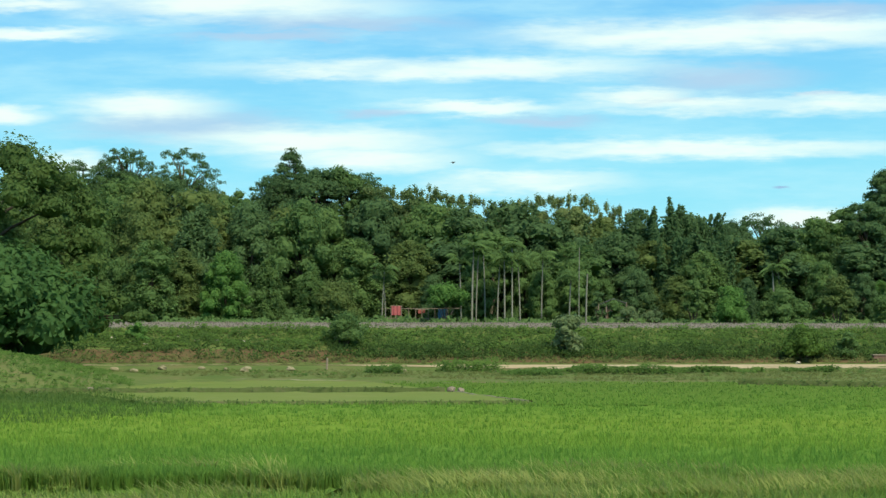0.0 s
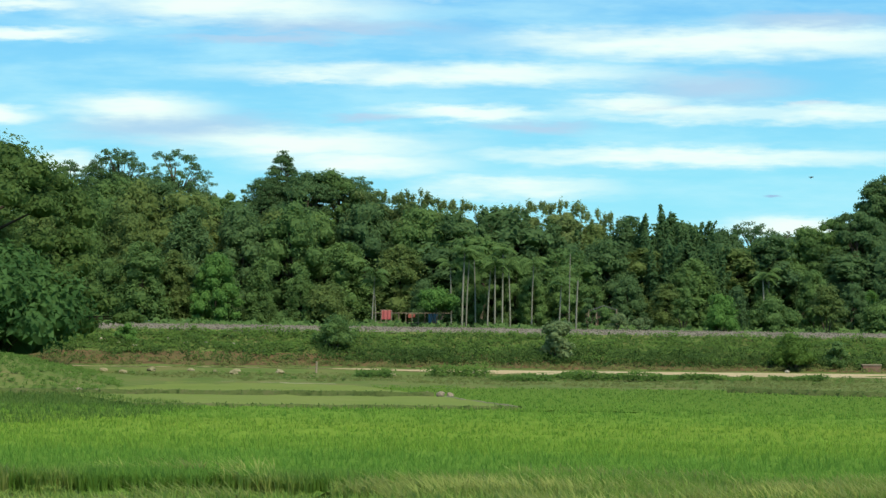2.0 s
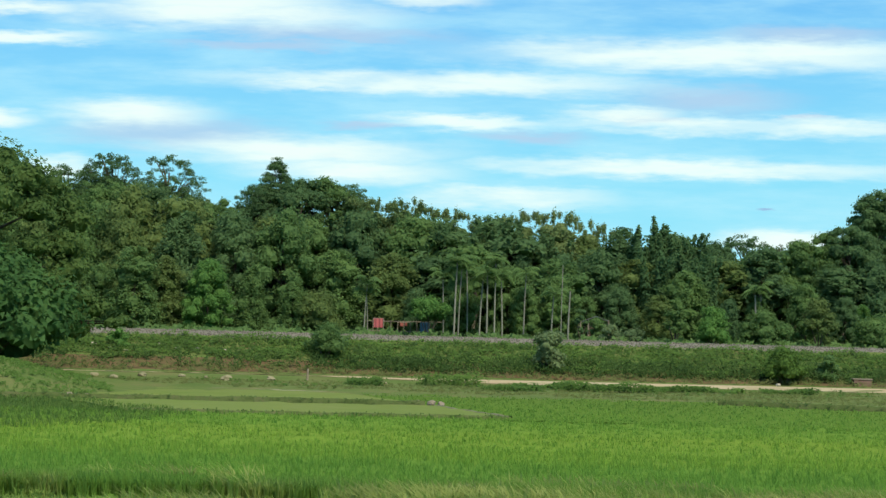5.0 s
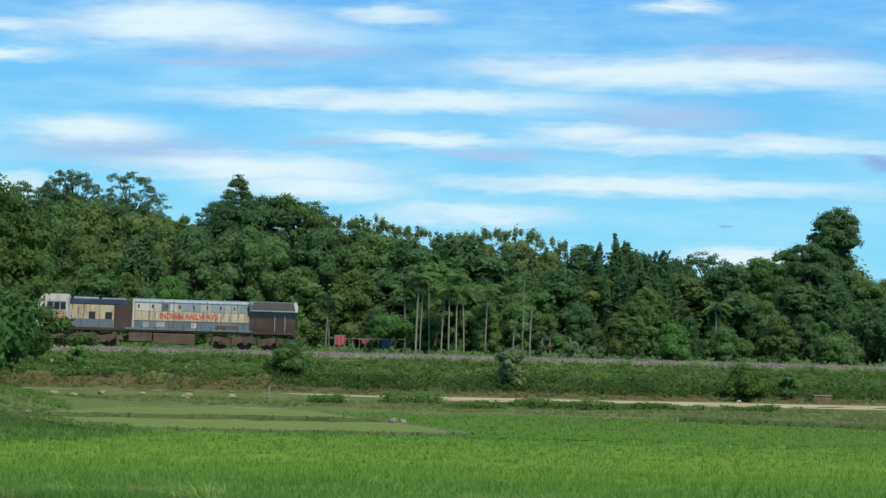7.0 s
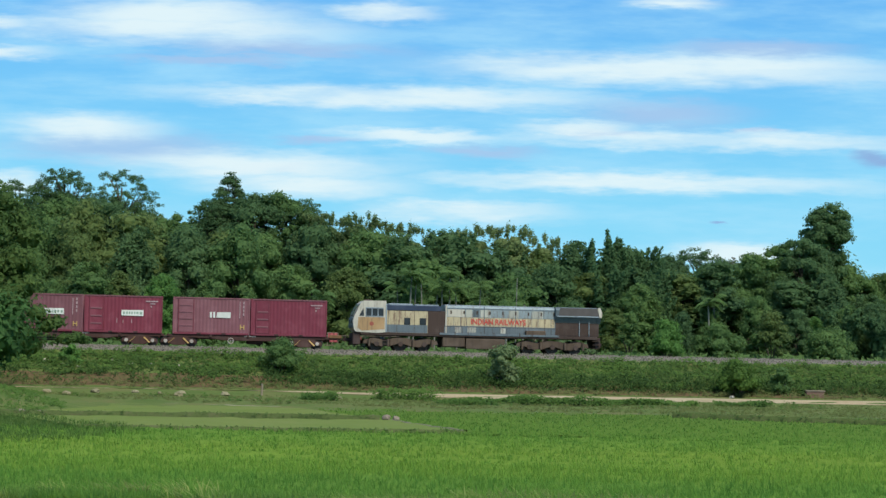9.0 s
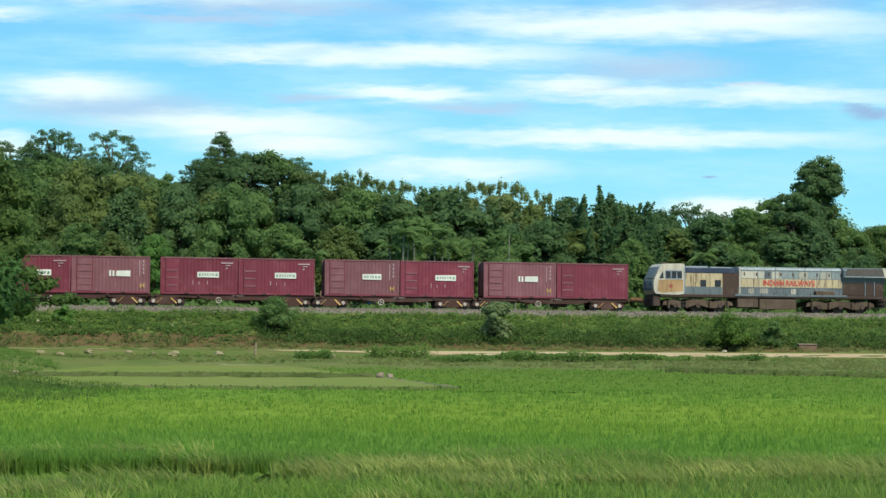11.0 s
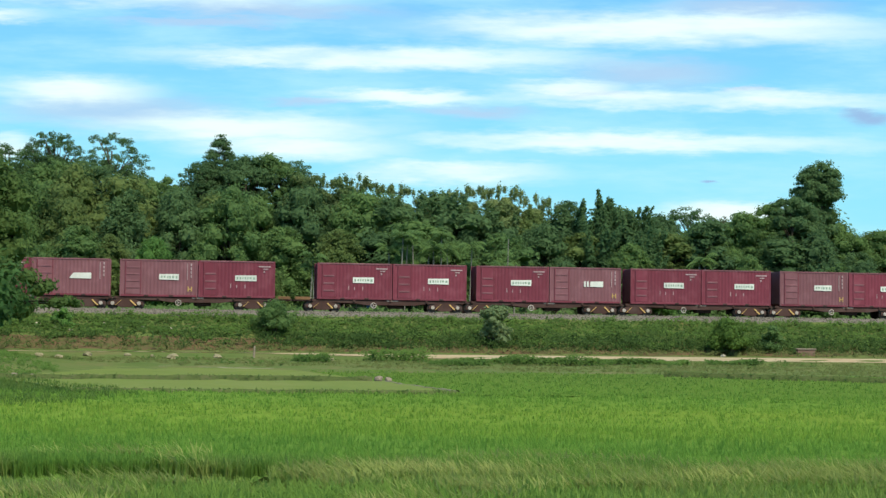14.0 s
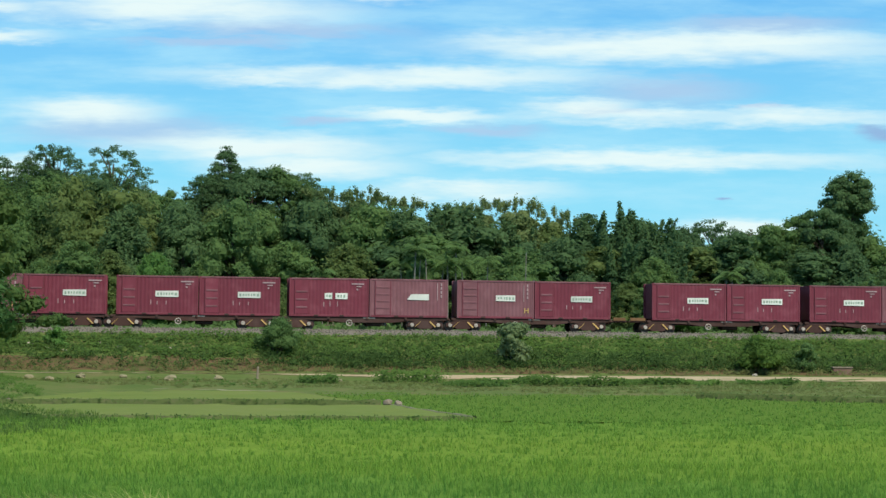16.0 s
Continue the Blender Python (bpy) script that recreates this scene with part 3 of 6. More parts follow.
# the trees that make the skyline: x, y, top, half width of the crown
OPEN_TREES = [(-45.7, 176, 20.8, 3.2), (-41.8, 178, 22.6, 3.4), (-35.2, 176, 22.1, 4.2), (-25.3, 172, 18.8, 2.4),
              (-15.9, 174, 19.2, 2.8), (26.0, 182, 15.5, 3.6), (28.4, 178, 14.1, 2.6)]
BROAD_TREES = [(-28.8, 170, 16.6, 2.6), (-20.6, 171, 19.0, 3.6), (-17.6, 173, 19.6, 3.6), (21.7, 176, 14.1, 3.0), (31.4, 172, 15.2, 4.0), (38.5, 176, 19.6, 2.8), (38.0, 177, 17.6, 2.7), (36.2, 175, 15.6, 3.2), (41.4, 175, 12.4, 3.0), (34.6, 171, 15.4, 3.6),
               (44.8, 176, 12.5, 4.2), (51.0, 174, 12.8, 5.0), (-57.0, 172, 19.6, 5.5), (-51.1, 176, 18.8, 5.0), (-41.0, 172, 18.6, 4.4), (-36.0, 170, 18.4, 4.2)]
TEAK_TREES = [(-12.4, 170, 17.0, 2.4), (-9.7, 168, 17.0, 2.9), (-7.3, 170, 16.5, 2.3), (-5.1, 172, 16.6, 2.6), (-1.6, 172, 15.5, 2.6), (2.4, 172, 16.4, 3.0), (5.2, 170, 16.4, 2.8), (8.1, 172, 15.8, 2.6),
              (10.4, 172, 15.0, 2.4), (0.5, 170, 15.8, 2.2), (-31.0, 172, 16.8, 2.2), (-14.2, 171, 17.4, 2.0)]


def make_forest():
    r = np.random.RandomState(21)
    for i, (x, y, top, half) in enumerate(OPEN_TREES):
        skyline_tree("open", "leaf_bronze" if i > 5 else "leaf_dark", x, y, top, half, 500 + i, "tall tree with a thin open crown and bare limbs")
    for i, (x, y, top, half) in enumerate(BROAD_TREES):
        skyline_tree("broad", ("leaf_mid", "leaf_dark")[i % 2], x, y, top, half, 520 + i, "tall broadleaf tree with a dense dark green crown")
    skyline_tree("spire", "leaf_dark", -23.3, 174, 22.4, 2.6, 560, "tall dark tree with a tapering tiered crown")
    for i, (x, y, top, half) in enumerate(TEAK_TREES):
        skyline_tree("teak", "leaf_teak", x, y, top, half, 540 + i, "slender timber tree with upright pale leaf tufts")
    for x, y in ((-4.5, 166.0), (-1.0, 164.5), (2.0, 165.5), (5.5, 164.0), (-8.0, 165.0), (8.5, 165.5)):
        plant("creeper", int(abs(x)), "leaf_dark", x, y, rise(x, y) + 8.5, 3.2, x, "shaded creeper-hung tree, leafy to the ground")
    # the middle rows, lower towards the open ground in the centre
    for row, (n, lo, hi, step) in enumerate(((31, 10.0, 13.0, 4.3), (24, 7.5, 11.0, 4.0), (18, 4.6, 7.8, 3.4), (46, 8.5, 11.0, 4.6), (56, 8.5, 11.0, 4.2))):
        s = -66.0
        while s < 62:
            s += step * r.uniform(0.75, 1.3)
            x, y, _ = on_track(s, n + r.uniform(-2.0, 2.0))
            gap = row == 2 and -17 < x < 13
            if gap and r.rand() < 0.45:
                continue
            h = r.uniform(lo, hi) * (1.12 if x < -15 else 0.9 if x > 18 else 1.0)
            kind = "creeper" if x < -17 or row >= 2 or r.rand() < 0.35 else ("broad", "slim", "teak")[r.randint(3)]
            if row < 3 and r.rand() < (0.6 if 10 < x < 24 or x > 33 else 0.30 if x < -15 else 0.12):
                kind = "plume"
            kind = "back" if row > 2 else kind
            leaf = ("leaf_mid", "leaf_dark", "leaf_mid", "leaf_olive", "leaf_mid", "leaf_bright" if row == 2 else "leaf_olive")[r.randint(6)] if x < -15 or row == 2 else ("leaf_dark", "leaf_mid", "leaf_dark", "leaf_olive")[r.randint(4)]
            plant(kind, r.randint(3), leaf, x, y, rise(x, y) + h, h * r.uniform(0.28, 0.40), r.uniform(0, 6.28),
                  "creeper-hung broadleaf tree, leafy to the ground" if kind == "creeper" else "feathery clump with arching, drooping sprays" if kind == "plume" else "mid-height forest tree with a green crown")


make_forest()


def make_bush(name, x, y, top, half, leaf_name, seed, label, leaf=0.30, lobes=16, category="bush", group="", base=None, low=0.15, fine=0.8):
    """A bush or small tree, leafy almost to the ground, over a few stems."""
    r = np.random.RandomState(seed)
    z = rise(x, y) if base is None else base
    h = top - z
    rows = crown_lobes(r, lobes, half * 0.72, h * (low + 0.1), h * 0.86, min(half, h) * 0.34, 0.62, 0.15)
    v, f = clumps(rows, leaf, 0.7, r, 0.85, fine=fine)
    ob = thing(name, pose(x, y, z), label, category, group)
    pairs = []
    for q in rows[:7]:
        pairs.append(tube([(r.uniform(-0.1, 0.1), r.uniform(-0.1, 0.1), -0.3), (q[0] * 0.4, q[1] * 0.4, q[2] * 0.5), q[:3]], [0.07, 0.05, 0.02], 5))
    tv, tf = join(pairs)
    under("stem", mesh("stem", tv, tf, [M["bark"]], smooth=True), ob)
    under("crown", mesh("crown", v, f, [M[leaf_name]]), ob)
    return ob


def make_big_left_tree():
    r = np.random.RandomState(77)
    z = rise(-36, 108)
    ob = thing("tree", pose(-35.5, 107.5, z), "large spreading tree with olive-green leaves at the field edge", "tree")
    rows = []
    for i in range(70):
        a, h = r.uniform(0, 6.28), r.uniform(0, 1) ** 0.9
        zz = 2.0 + 12.0 * h
        wide = 9.3 * math.sqrt(max(0.05, 1 - ((h - 0.33) / 0.75) ** 2))
        k = math.sqrt(r.uniform(0.3, 1))
        rows.append((wide * k * math.cos(a), wide * k * math.sin(a), zz, r.uniform(0.9, 1.7)))
    rows += [(9.6 + 0.55 * k, -3.0 + 0.2 * k, 4.6 - 0.35 * k + r.uniform(-0.4, 0.4), 0.75 - 0.06 * k) for k in range(6)]
    v, f = clumps(rows, 0.34, 0.75, r, 0.8, fine=0.9)
    under("crown", mesh("crown", v, f, [M["leaf_field"]]), ob)
    under("trunk", trunk_mesh("trunk", r, rows, 10.0, 0.45, 0.6, 22), ob)


make_big_left_tree()
make_bush("bush", -30.9, 102.0, 7.2, 5.8, "leaf_broad", 31, "broad leafy bush with large green leaves under the tree", 0.36, 44, fine=1.25)
make_bush("bush", -13.0, 126.6, 4.05, 1.65, "leaf_mid", 32, "rounded dark green bush on the railway bank", 0.20, 20)
make_bush("bush", 3.65, 127.6, 4.25, 1.35, "leaf_silver", 33, "upright silvery-leaved bush on the railway bank", 0.26, 26, fine=1.0)
make_bush("bush", 21.6, 129.6, 2.9, 1.9, "weeds", 34, "low dense green bush on the railway bank", 0.22, 18)
make_bush("bush", 25.0, 131.0, 2.6, 1.2, "leaf_mid", 35, "low dark bush on the railway bank", 0.22, 12)
make_bush("bush", -28.4, 125.0, 3.3, 1.0, "leaf_bright", 36, "small leafy shrub at the top of the bank", 0.2, 12)
make_bush("bush", -16.4, 150.0, 7.2, 2.6, "leaf_olive", 37, "round olive-green bush behind the railway", 0.30, 26)
make_bush("tree", -6.3, 146.6, 6.9, 2.0, "leaf_bright", 38, "small bright green tree behind the railway", 0.26, 20, "tree", low=0.5)
make_bush("tree", 18.5, 148.6, 6.7, 1.8, "leaf_bright", 39, "small bright green tree with tiered branches", 0.26, 18, "tree")
make_bush("bush", 28.2, 151.5, 8.2, 1.7, "leaf_olive", 40, "upright yellow-green bush behind the railway", 0.28, 18)
make_bush("bush", 15.4, 151.0, 8.0, 1.3, "leaf_mid", 41, "upright green bush behind the railway", 0.28, 14)
make_bush("bush", 9.5, 147.5, 4.9, 1.4, "leaf_silver", 42, "low greyish shrub beside the track", 0.25, 10)
make_bush("bush", 11.5, 147.8, 4.7, 1.2, "leaf_silver", 43, "low greyish shrub beside the track", 0.25, 10)
make_bush("bush", 8.6, 149.2, 5.6, 1.2, "leaf_mid", 58, "leafy shrub in front of the hut", 0.25, 10)
make_bush("bush", 7.0, 149.6, 6.6, 1.0, "leaf_dark", 59, "leafy shrub beside the hut", 0.25, 10)
make_bush("bush", 23.0, 150.0, 6.0, 2.4, "leaf_mid", 44, "low spreading green bush behind the railway", 0.28, 16)
make_bush("bush", 33.5, 152.5, 6.2, 2.8, "leaf_mid", 45, "low spreading green bush behind the railway", 0.28, 18)


def make_palm(x, y, top, radius, seed, bare=False):
    """An areca palm: a thin pale stem with rings and a small head of arched fronds."""
    r = np.random.RandomState(seed)
    z = rise(x, y)
    h = top - z
    ob = thing("palm_tree", pose(x, y, z), "dead palm with a bare pale stem" if bare else "slender areca palm with a pale ringed stem", "palm tree", "areca palms behind the railway")
    dx = r.uniform(-0.25, 0.25)
    pts = [(dx * (i / 12) ** 2, 0, -0.2 + (h + 0.2) * i / 12) for i in range(13)]
    v, f = tube(pts, [0.72 * radius * (1.25 - 0.4 * i / 12) for i in range(13)], 8)
    under("trunk", mesh("trunk", v, f, [M["palm_bark"]], smooth=True), ob)
    if bare:
        return
    for k in range(9):
        a, up = k * 0.72 + r.uniform(-0.2, 0.2), r.uniform(0.1, 0.9)
        c, ns = [], []
        mid = []
        for i in range(9):
            q = i / 8
            out = 1.05 * q
            p = Vector((dx + math.cos(a) * out, math.sin(a) * out, h + (0.5 + up) * 1.4 * q - 1.25 * q * q))
            mid.append(p)
        rib = tube(mid, [0.03 - 0.0025 * i for i in range(9)], 4)
        side = Vector((-math.sin(a), math.cos(a), 0))
        lv, lf = [], []
        for i in range(1, 9):
            for sgn in (-1, 1):
                p, tip = mid[i], mid[i] + side * sgn * 0.5 + Vector((math.cos(a) * 0.2, math.sin(a) * 0.2, -0.28))
                w = Vector((math.cos(a) * 0.07, math.sin(a) * 0.07, 0))
                b = len(lv)
                lv += [tuple(p - w), tuple(p + w), tuple(tip + w * 0.4), tuple(tip - w * 0.4)]
                lf.append((b, b + 1, b + 2, b + 3))
        pv, pf = join([rib, (np.array(lv), np.array(lf))])
        under("frond", mesh("frond", pv, pf, [M["leaf_mid"]]), ob)


for i, (x, y, top, rad) in enumerate([(-12.0, 148.2, 8.2, 0.07), (-11.7, 148.6, 7.4, 0.06), (-5.05, 148, 9.0, 0.07), (-4.1, 147.6, 10.2, 0.11), (-3.75, 148.2, 9.6, 0.08), (-1.9, 149, 8.8, 0.09),
                                      (-1.25, 148.4, 9.2, 0.10), (-0.6, 149.5, 10.3, 0.09), (0.1, 150, 9.0, 0.08), (4.4, 149, 7.6, 0.08), (-3.0, 151, 10.4, 0.08), (2.0, 151.5, 9.4, 0.08), (23.6, 158, 8.6, 0.12), (24.2, 158.6, 9.0, 0.12)]):
    make_palm(x, y, top, rad, 200 + i)
make_palm(5.2, 147.6, 10.2, 0.05, 230, True)
make_palm(5.8, 147.4, 7.9, 0.10, 231, True)


def make_bamboo(x, y, top, half, seed, culms=22):
    """A clump of arching culms, feathered with small drooping leaves."""
    r = np.random.RandomState(seed)
    z = rise(x, y)
    h = top - z
    ob = thing("bamboo", pose(x, y, z), "tall clump of arching feathery bamboo", "bamboo", "bamboo behind the railway")
    stems, lv = [], []
    for k in range(culms):
        a, hk = r.uniform(0, 6.28), h * r.uniform(0.72, 1.0)
        spread = half * r.uniform(0.25, 1.0)
        pts = []
        for i in range(11):
            q = i / 10
            pts.append((math.cos(a) * (0.35 + spread * q ** 2.2), math.sin(a) * (0.35 + spread * q ** 2.2), hk * (q - 0.10 * max(0, q - 0.75) * spread / half * 4)))
        stems.append(tube(pts, [0.05 - 0.0042 * i for i in range(11)], 5))
        p = np.array(pts)
        n = 330
        q = r.uniform(0.22, 1.0, n) * 10
        i = np.minimum(q.astype(int), 9)
        c = p[i] + (p[i + 1] - p[i]) * (q - i)[:, None]
        reach = (0.55 * (1 - (q / 10) ** 3) + 0.12)[:, None]
        d = r.normal(size=(n, 3)) * [1, 1, 0.6]
        c = c + d * reach * 0.6 - [0, 0, 0.15]
        lv.append(leaves(c, d + [0, 0, 0.5], 0.42, 0.17, r))
    sv, sf = join(stems)
    under("culms", mesh("culms", sv, sf, [M["cull"]], smooth=True), ob)
    v, f = join(lv)
    under("leafage", mesh("leafage", v, f, [M["leaf_bamboo"]]), ob)


for i, (x, y, top, half) in enumerate([(12.4, 168, 15.6, 1.6), (15.2, 166, 16.9, 0.45), (13.4, 166, 16.0, 0.5), (18.7, 166, 14.9, 1.7), (17.8, 167, 16.0, 2.4), (14.4, 163, 13.4, 2.4), (18.8, 162, 12.6, 2.8), (36.5, 160, 9.5, 2.6), (40.0, 158, 8.5, 2.6)]):
    make_bamboo(x, y, top, half, 300 + i)


# ---- low growth ----
def off_field(s, n, r):
    """Only beyond the paddies' end."""
    x, y = s * CO - n * SI, 136 + s * SI + n * CO
    return y > np.interp(x, [-40, -12, -3, 6, 14, 40], [104.6, 105.0, 103.0, 102.0, 102.0, 101.0])


def bank_low(s, n, r):
    """Thin where the earth of the lower bank is bare."""
    return (s > -16) | (r.uniform(size=len(s)) < 0.25)


def on_mound(s, n, r):
    x, y = s * CO - n * SI, 136 + s * SI + n * CO
    return (((x + 33) / 8.5) ** 2 + ((y - 100) / 9.5) ** 2 < 1.0) | (((x + 29) / 8.6) ** 2 + ((y - 88) / 10.5) ** 2 < 1.0)


def bank_cover(s, n, r):
    """Nothing grows on the cut earth at the lower left of the bank."""
    edge = -7.7 + 0.5 * np.sin(s * 0.7) + 0.3 * np.sin(s * 2.3)
    return (s > -14) | (n > edge) | (r.uniform(size=len(s)) < 0.10)


def scatter(name, n_plants, area, leaf_len, leaf_wid, tall, per, material, label, seed, upright=0.5, lump=0.0, keep=None, category="plants"):
    """Tufts of leaves over an area (s0, s1, n0, n1) along the track."""
    r = np.random.RandomState(seed)
    s, n = r.uniform(area[0], area[1], n_plants), r.uniform(area[2], area[3], n_plants)
    if keep is not None:
        k = keep(s, n, r)
        s, n = s[k], n[k]
    x, y = s * CO - n * SI, 136 + s * SI + n * CO
    z = height(x, y)
    lumps = np.array([noise.noise(Vector((a * 0.45, b * 0.6, seed))) for a, b in zip(s, n)]) if lump else np.zeros(len(s))
    h = tall * (1 + lump * lumps).clip(0.15, 3)
    c = np.repeat(np.stack([x, y, z], 1), per, 0)
    hh = np.repeat(h, per)
    c = c + np.stack([r.normal(0, tall * 0.45, len(c)), r.normal(0, tall * 0.45, len(c)), r.uniform(0.05, 1.0, len(c)) * hh], 1)
    d = r.normal(size=c.shape) * 0.30 + [0, -0.45, upright]
    v, f = leaves(c, d, leaf_len, leaf_wid, r)
    me = mesh(name, v, f, [M[material]])
    return tagged(new(name, me), label, category, kind="stuff")


scatter("bank_creepers", 15000, (-62, 66, -9.2, -3.35), 0.17, 0.11, 0.26, 7, "weeds", "dense green creepers and weeds over the bank", 50, 0.9, 1.6, bank_cover)
scatter("bank_creepers", 3500, (-62, 66, -9.6, -4.0), 0.24, 0.08, 0.34, 7, "bund_grass", "darker weeds among the bank's creepers", 51, 0.4, 1.6, bank_cover)
scatter("bank_weeds", 2600, (-62, 66, -9.9, -7.6), 0.36, 0.07, 0.62, 9, "bund_grass", "tall dark weeds along the lower bank", 58, 0.1, 1.2, bank_low)
scatter("bank_foot_grass", 1500, (-62, 66, -11.2, -8.8), 0.34, 0.07, 0.28, 6, "verge", "dry grass at the foot of the bank", 52, 0.6, 0.8)
scatter("verge_grass", 8000, (-62, 66, -38, -16.2), 0.24, 0.05, 0.10, 6, "verge_soft", "rough olive grass between field and road", 53, 1.0, 0.8, off_field)
scatter("verge_weeds", 900, (-62, 66, -27, -16.6), 0.18, 0.12, 0.20, 8, "weeds", "green weeds along the dirt road", 54, 0.9, 1.4,
        lambda s, n, r: off_field(s, n, r) & np.array([noise.noise(Vector((a * 0.22, b * 0.3, 9.0))) > 0.12 for a, b in zip(s, n)]))
for patch, (s, n, wide, tall) in enumerate(((-6.6, -18.0, 2.0, 0.85), (3.4, -22.0, 3.4, 0.52), (-12.7, -20.1, 1.1, 0.42), (-3.5, -24.5, 1.8, 0.36), (10.5, -20.0, 3.0, 0.34), (-0.5, -20.0, 2.0, 0.34), (17.5, -18.5, 2.0, 0.30))):
    scatter("weed_clump", int(90 * wide), (s - wide, s + wide, n - 0.8, n + 0.8), 0.18, 0.11, tall, 9, "weeds", "bushy clump of green weeds by the road", 80 + patch, 0.8, 0.9)
scatter("undergrowth", 3800, (-68, 66, 7.5, 20), 0.42, 0.28, 0.8, 8, "leaf_mid", "shaded undergrowth at the forest edge", 55, 0.4, 1.0)
scatter("track_weeds", 420, (-62, 66, 3.6, 7.0), 0.3, 0.16, 0.4, 7, "verge", "weeds behind the ballast", 56, 0.3, 1.0)
scatter("mound_grass", 5200, (-52, -22, -64, -26), 0.22, 0.06, 0.16, 8, "weeds", "long grass on the mound under the tree", 57, 0.8, 0.8,
        on_mound)


# ---- rice ----
def rice_sheet(name, xs, ys, z, material, label, seed, rough=0.04, wave=0.0):
    r = np.random.RandomState(seed)
    X, Y = np.meshgrid(xs, ys)
    Z = z + r.normal(0, rough, X.shape)
    if name == "rice_underlayer" and ys[0] < 10:
        Z = np.where((X < -2.6 + 0.6 * np.sin(Y * 2.0)) & (Y > 28.2 + 0.8 * np.sin(X * 0.9)), Z - 0.20, Z)
    if wave and ys[0] > 30:
        Z[0] -= 0.27
        Y[0] -= 0.25
    if wave:
        for row in ((0,) if ys[0] > 30 else (0, -1)):
            Y[row] += np.array([wave * noise.noise(Vector((a * 0.8, 3.0 * row, seed))) + 0.4 * wave * noise.noise(Vector((a * 3.1, row, seed))) for a in xs])
    w = len(xs)
    i = (np.arange(len(ys) - 1)[:, None] * w + np.arange(w - 1)[None]).ravel()
    me = mesh(name, np.stack([X, Y, Z], -1).reshape(-1, 3), np.stack([i, i + 1, i + w + 1, i + w], 1), [M[material]])
    return tagged(new(name, me), label, "rice field", kind="stuff")


def outline_sheet(name, points, z, step, material, label, seed, rough=0.02):
    """A sheet over a four-cornered paddy, given by its corners in order."""
    r = np.random.RandomState(seed)
    a, b, c, d = [np.array(p, float) for p in points]
    k = max(2, int(max(np.linalg.norm(b - a), np.linalg.norm(c - d)) / step))
    m = max(2, int(max(np.linalg.norm(d - a), np.linalg.norm(c - b)) / step))
    u, v = np.meshgrid(np.linspace(0, 1, k), np.linspace(0, 1, m))
    P = (a * ((1 - u) * (1 - v))[..., None] + b * (u * (1 - v))[..., None] + c * (u * v)[..., None] + d * ((1 - u) * v)[..., None])
    V = np.concatenate([P, (z + r.normal(0, rough, u.shape))[..., None]], -1).reshape(-1, 3)
    i = (np.arange(m - 1)[:, None] * k + np.arange(k - 1)[None]).ravel()
    me = mesh(name, V, np.stack([i, i + 1, i + k + 1, i + k], 1), [M[material]])
    return tagged(new(name, me), label, "rice field", kind="stuff")


def blades(name, y0, y1, spacing, per, tall, wide, material, label, seed, droop=0.35, keep=None, base=-0.42, comb=0.0):
    """Rice hills in rows: each a tuft of curved blades of two segments."""
    r = np.random.RandomState(seed)
    pts = []
    y = y0
    while y < y1:
        half = 0.31 * y + 2.5
        xs = np.arange(-half - 0.02 * y, half, spacing)
        pts.append(np.stack([xs + r.normal(0, spacing * 0.3, len(xs)), np.full(len(xs), y) + r.normal(0, spacing * 0.3, len(xs))], 1))
        y += spacing
    p = np.concatenate(pts)
    if keep is not None:
        p = p[keep(p[:, 0], p[:, 1], r)]
    lod = np.array([noise.noise(Vector((a * 0.28, b * 0.28, seed))) for a, b in p])
    p, lod = np.repeat(p, per, 0), np.repeat(lod, per)
    k = len(p)
    a = r.uniform(0, 2 * math.pi, k)
    if comb:
        way = np.array([noise.noise(Vector((u * 0.5, v * 0.7, seed + 2.0))) for u, v in p[::per]])
        a = math.pi * 1.15 + 2.6 * np.repeat(way, per) + r.normal(0, comb, k)
    h = tall * r.uniform(0.72, 1.08, k) * (1 + 0.10 * lod) * np.where(low_patch(p[:, 0], p[:, 1]), 0.45, 1.0)
    lean = droop * r.uniform(0.2, 1.0, k) * (1 + 1.6 * np.maximum(lod, 0)) * tall
    d = np.stack([np.cos(a), np.sin(a)], 1)
    wv = np.stack([-np.sin(a), np.cos(a)], 1) * wide * 0.5
    root = p + r.normal(0, spacing * 0.16, (k, 2))
    mid, tip = root + d * (lean * 0.35)[:, None], root + d * lean[:, None]
    zb, zm, zt = np.full(k, base), base + h * 0.68, base + h * r.uniform(0.88, 1.05, k)
    V = np.stack([np.column_stack([root - wv, zb]), np.column_stack([root + wv, zb]), np.column_stack([mid + wv * 0.9, zm]),
                  np.column_stack([mid - wv * 0.9, zm]), np.column_stack([tip, zt])], 1).reshape(-1, 3)
    b = 5 * np.arange(k)[:, None]
    tri = np.concatenate([b + [0, 1, 2], b + [0, 2, 3], b + [3, 2, 4]], 1).reshape(-1, 3)
    me = mesh(name, V, tri, [M[material]])
    return tagged(new(name, me), label, "rice plants", kind="stuff")


def main_field(x, y, r):
    edge = np.interp(x, [-40, -16, -8, 0, 6, 14, 30], [67.2, 67.2, 67.9, 69.3, 102, 102, 101])
    return y < edge


def low_patch(x, y):
    return (x < -2.6 + 0.6 * np.sin(y * 2.0)) & (y > 28.2 + 0.8 * np.sin(x * 0.9)) & (y < 32.0)


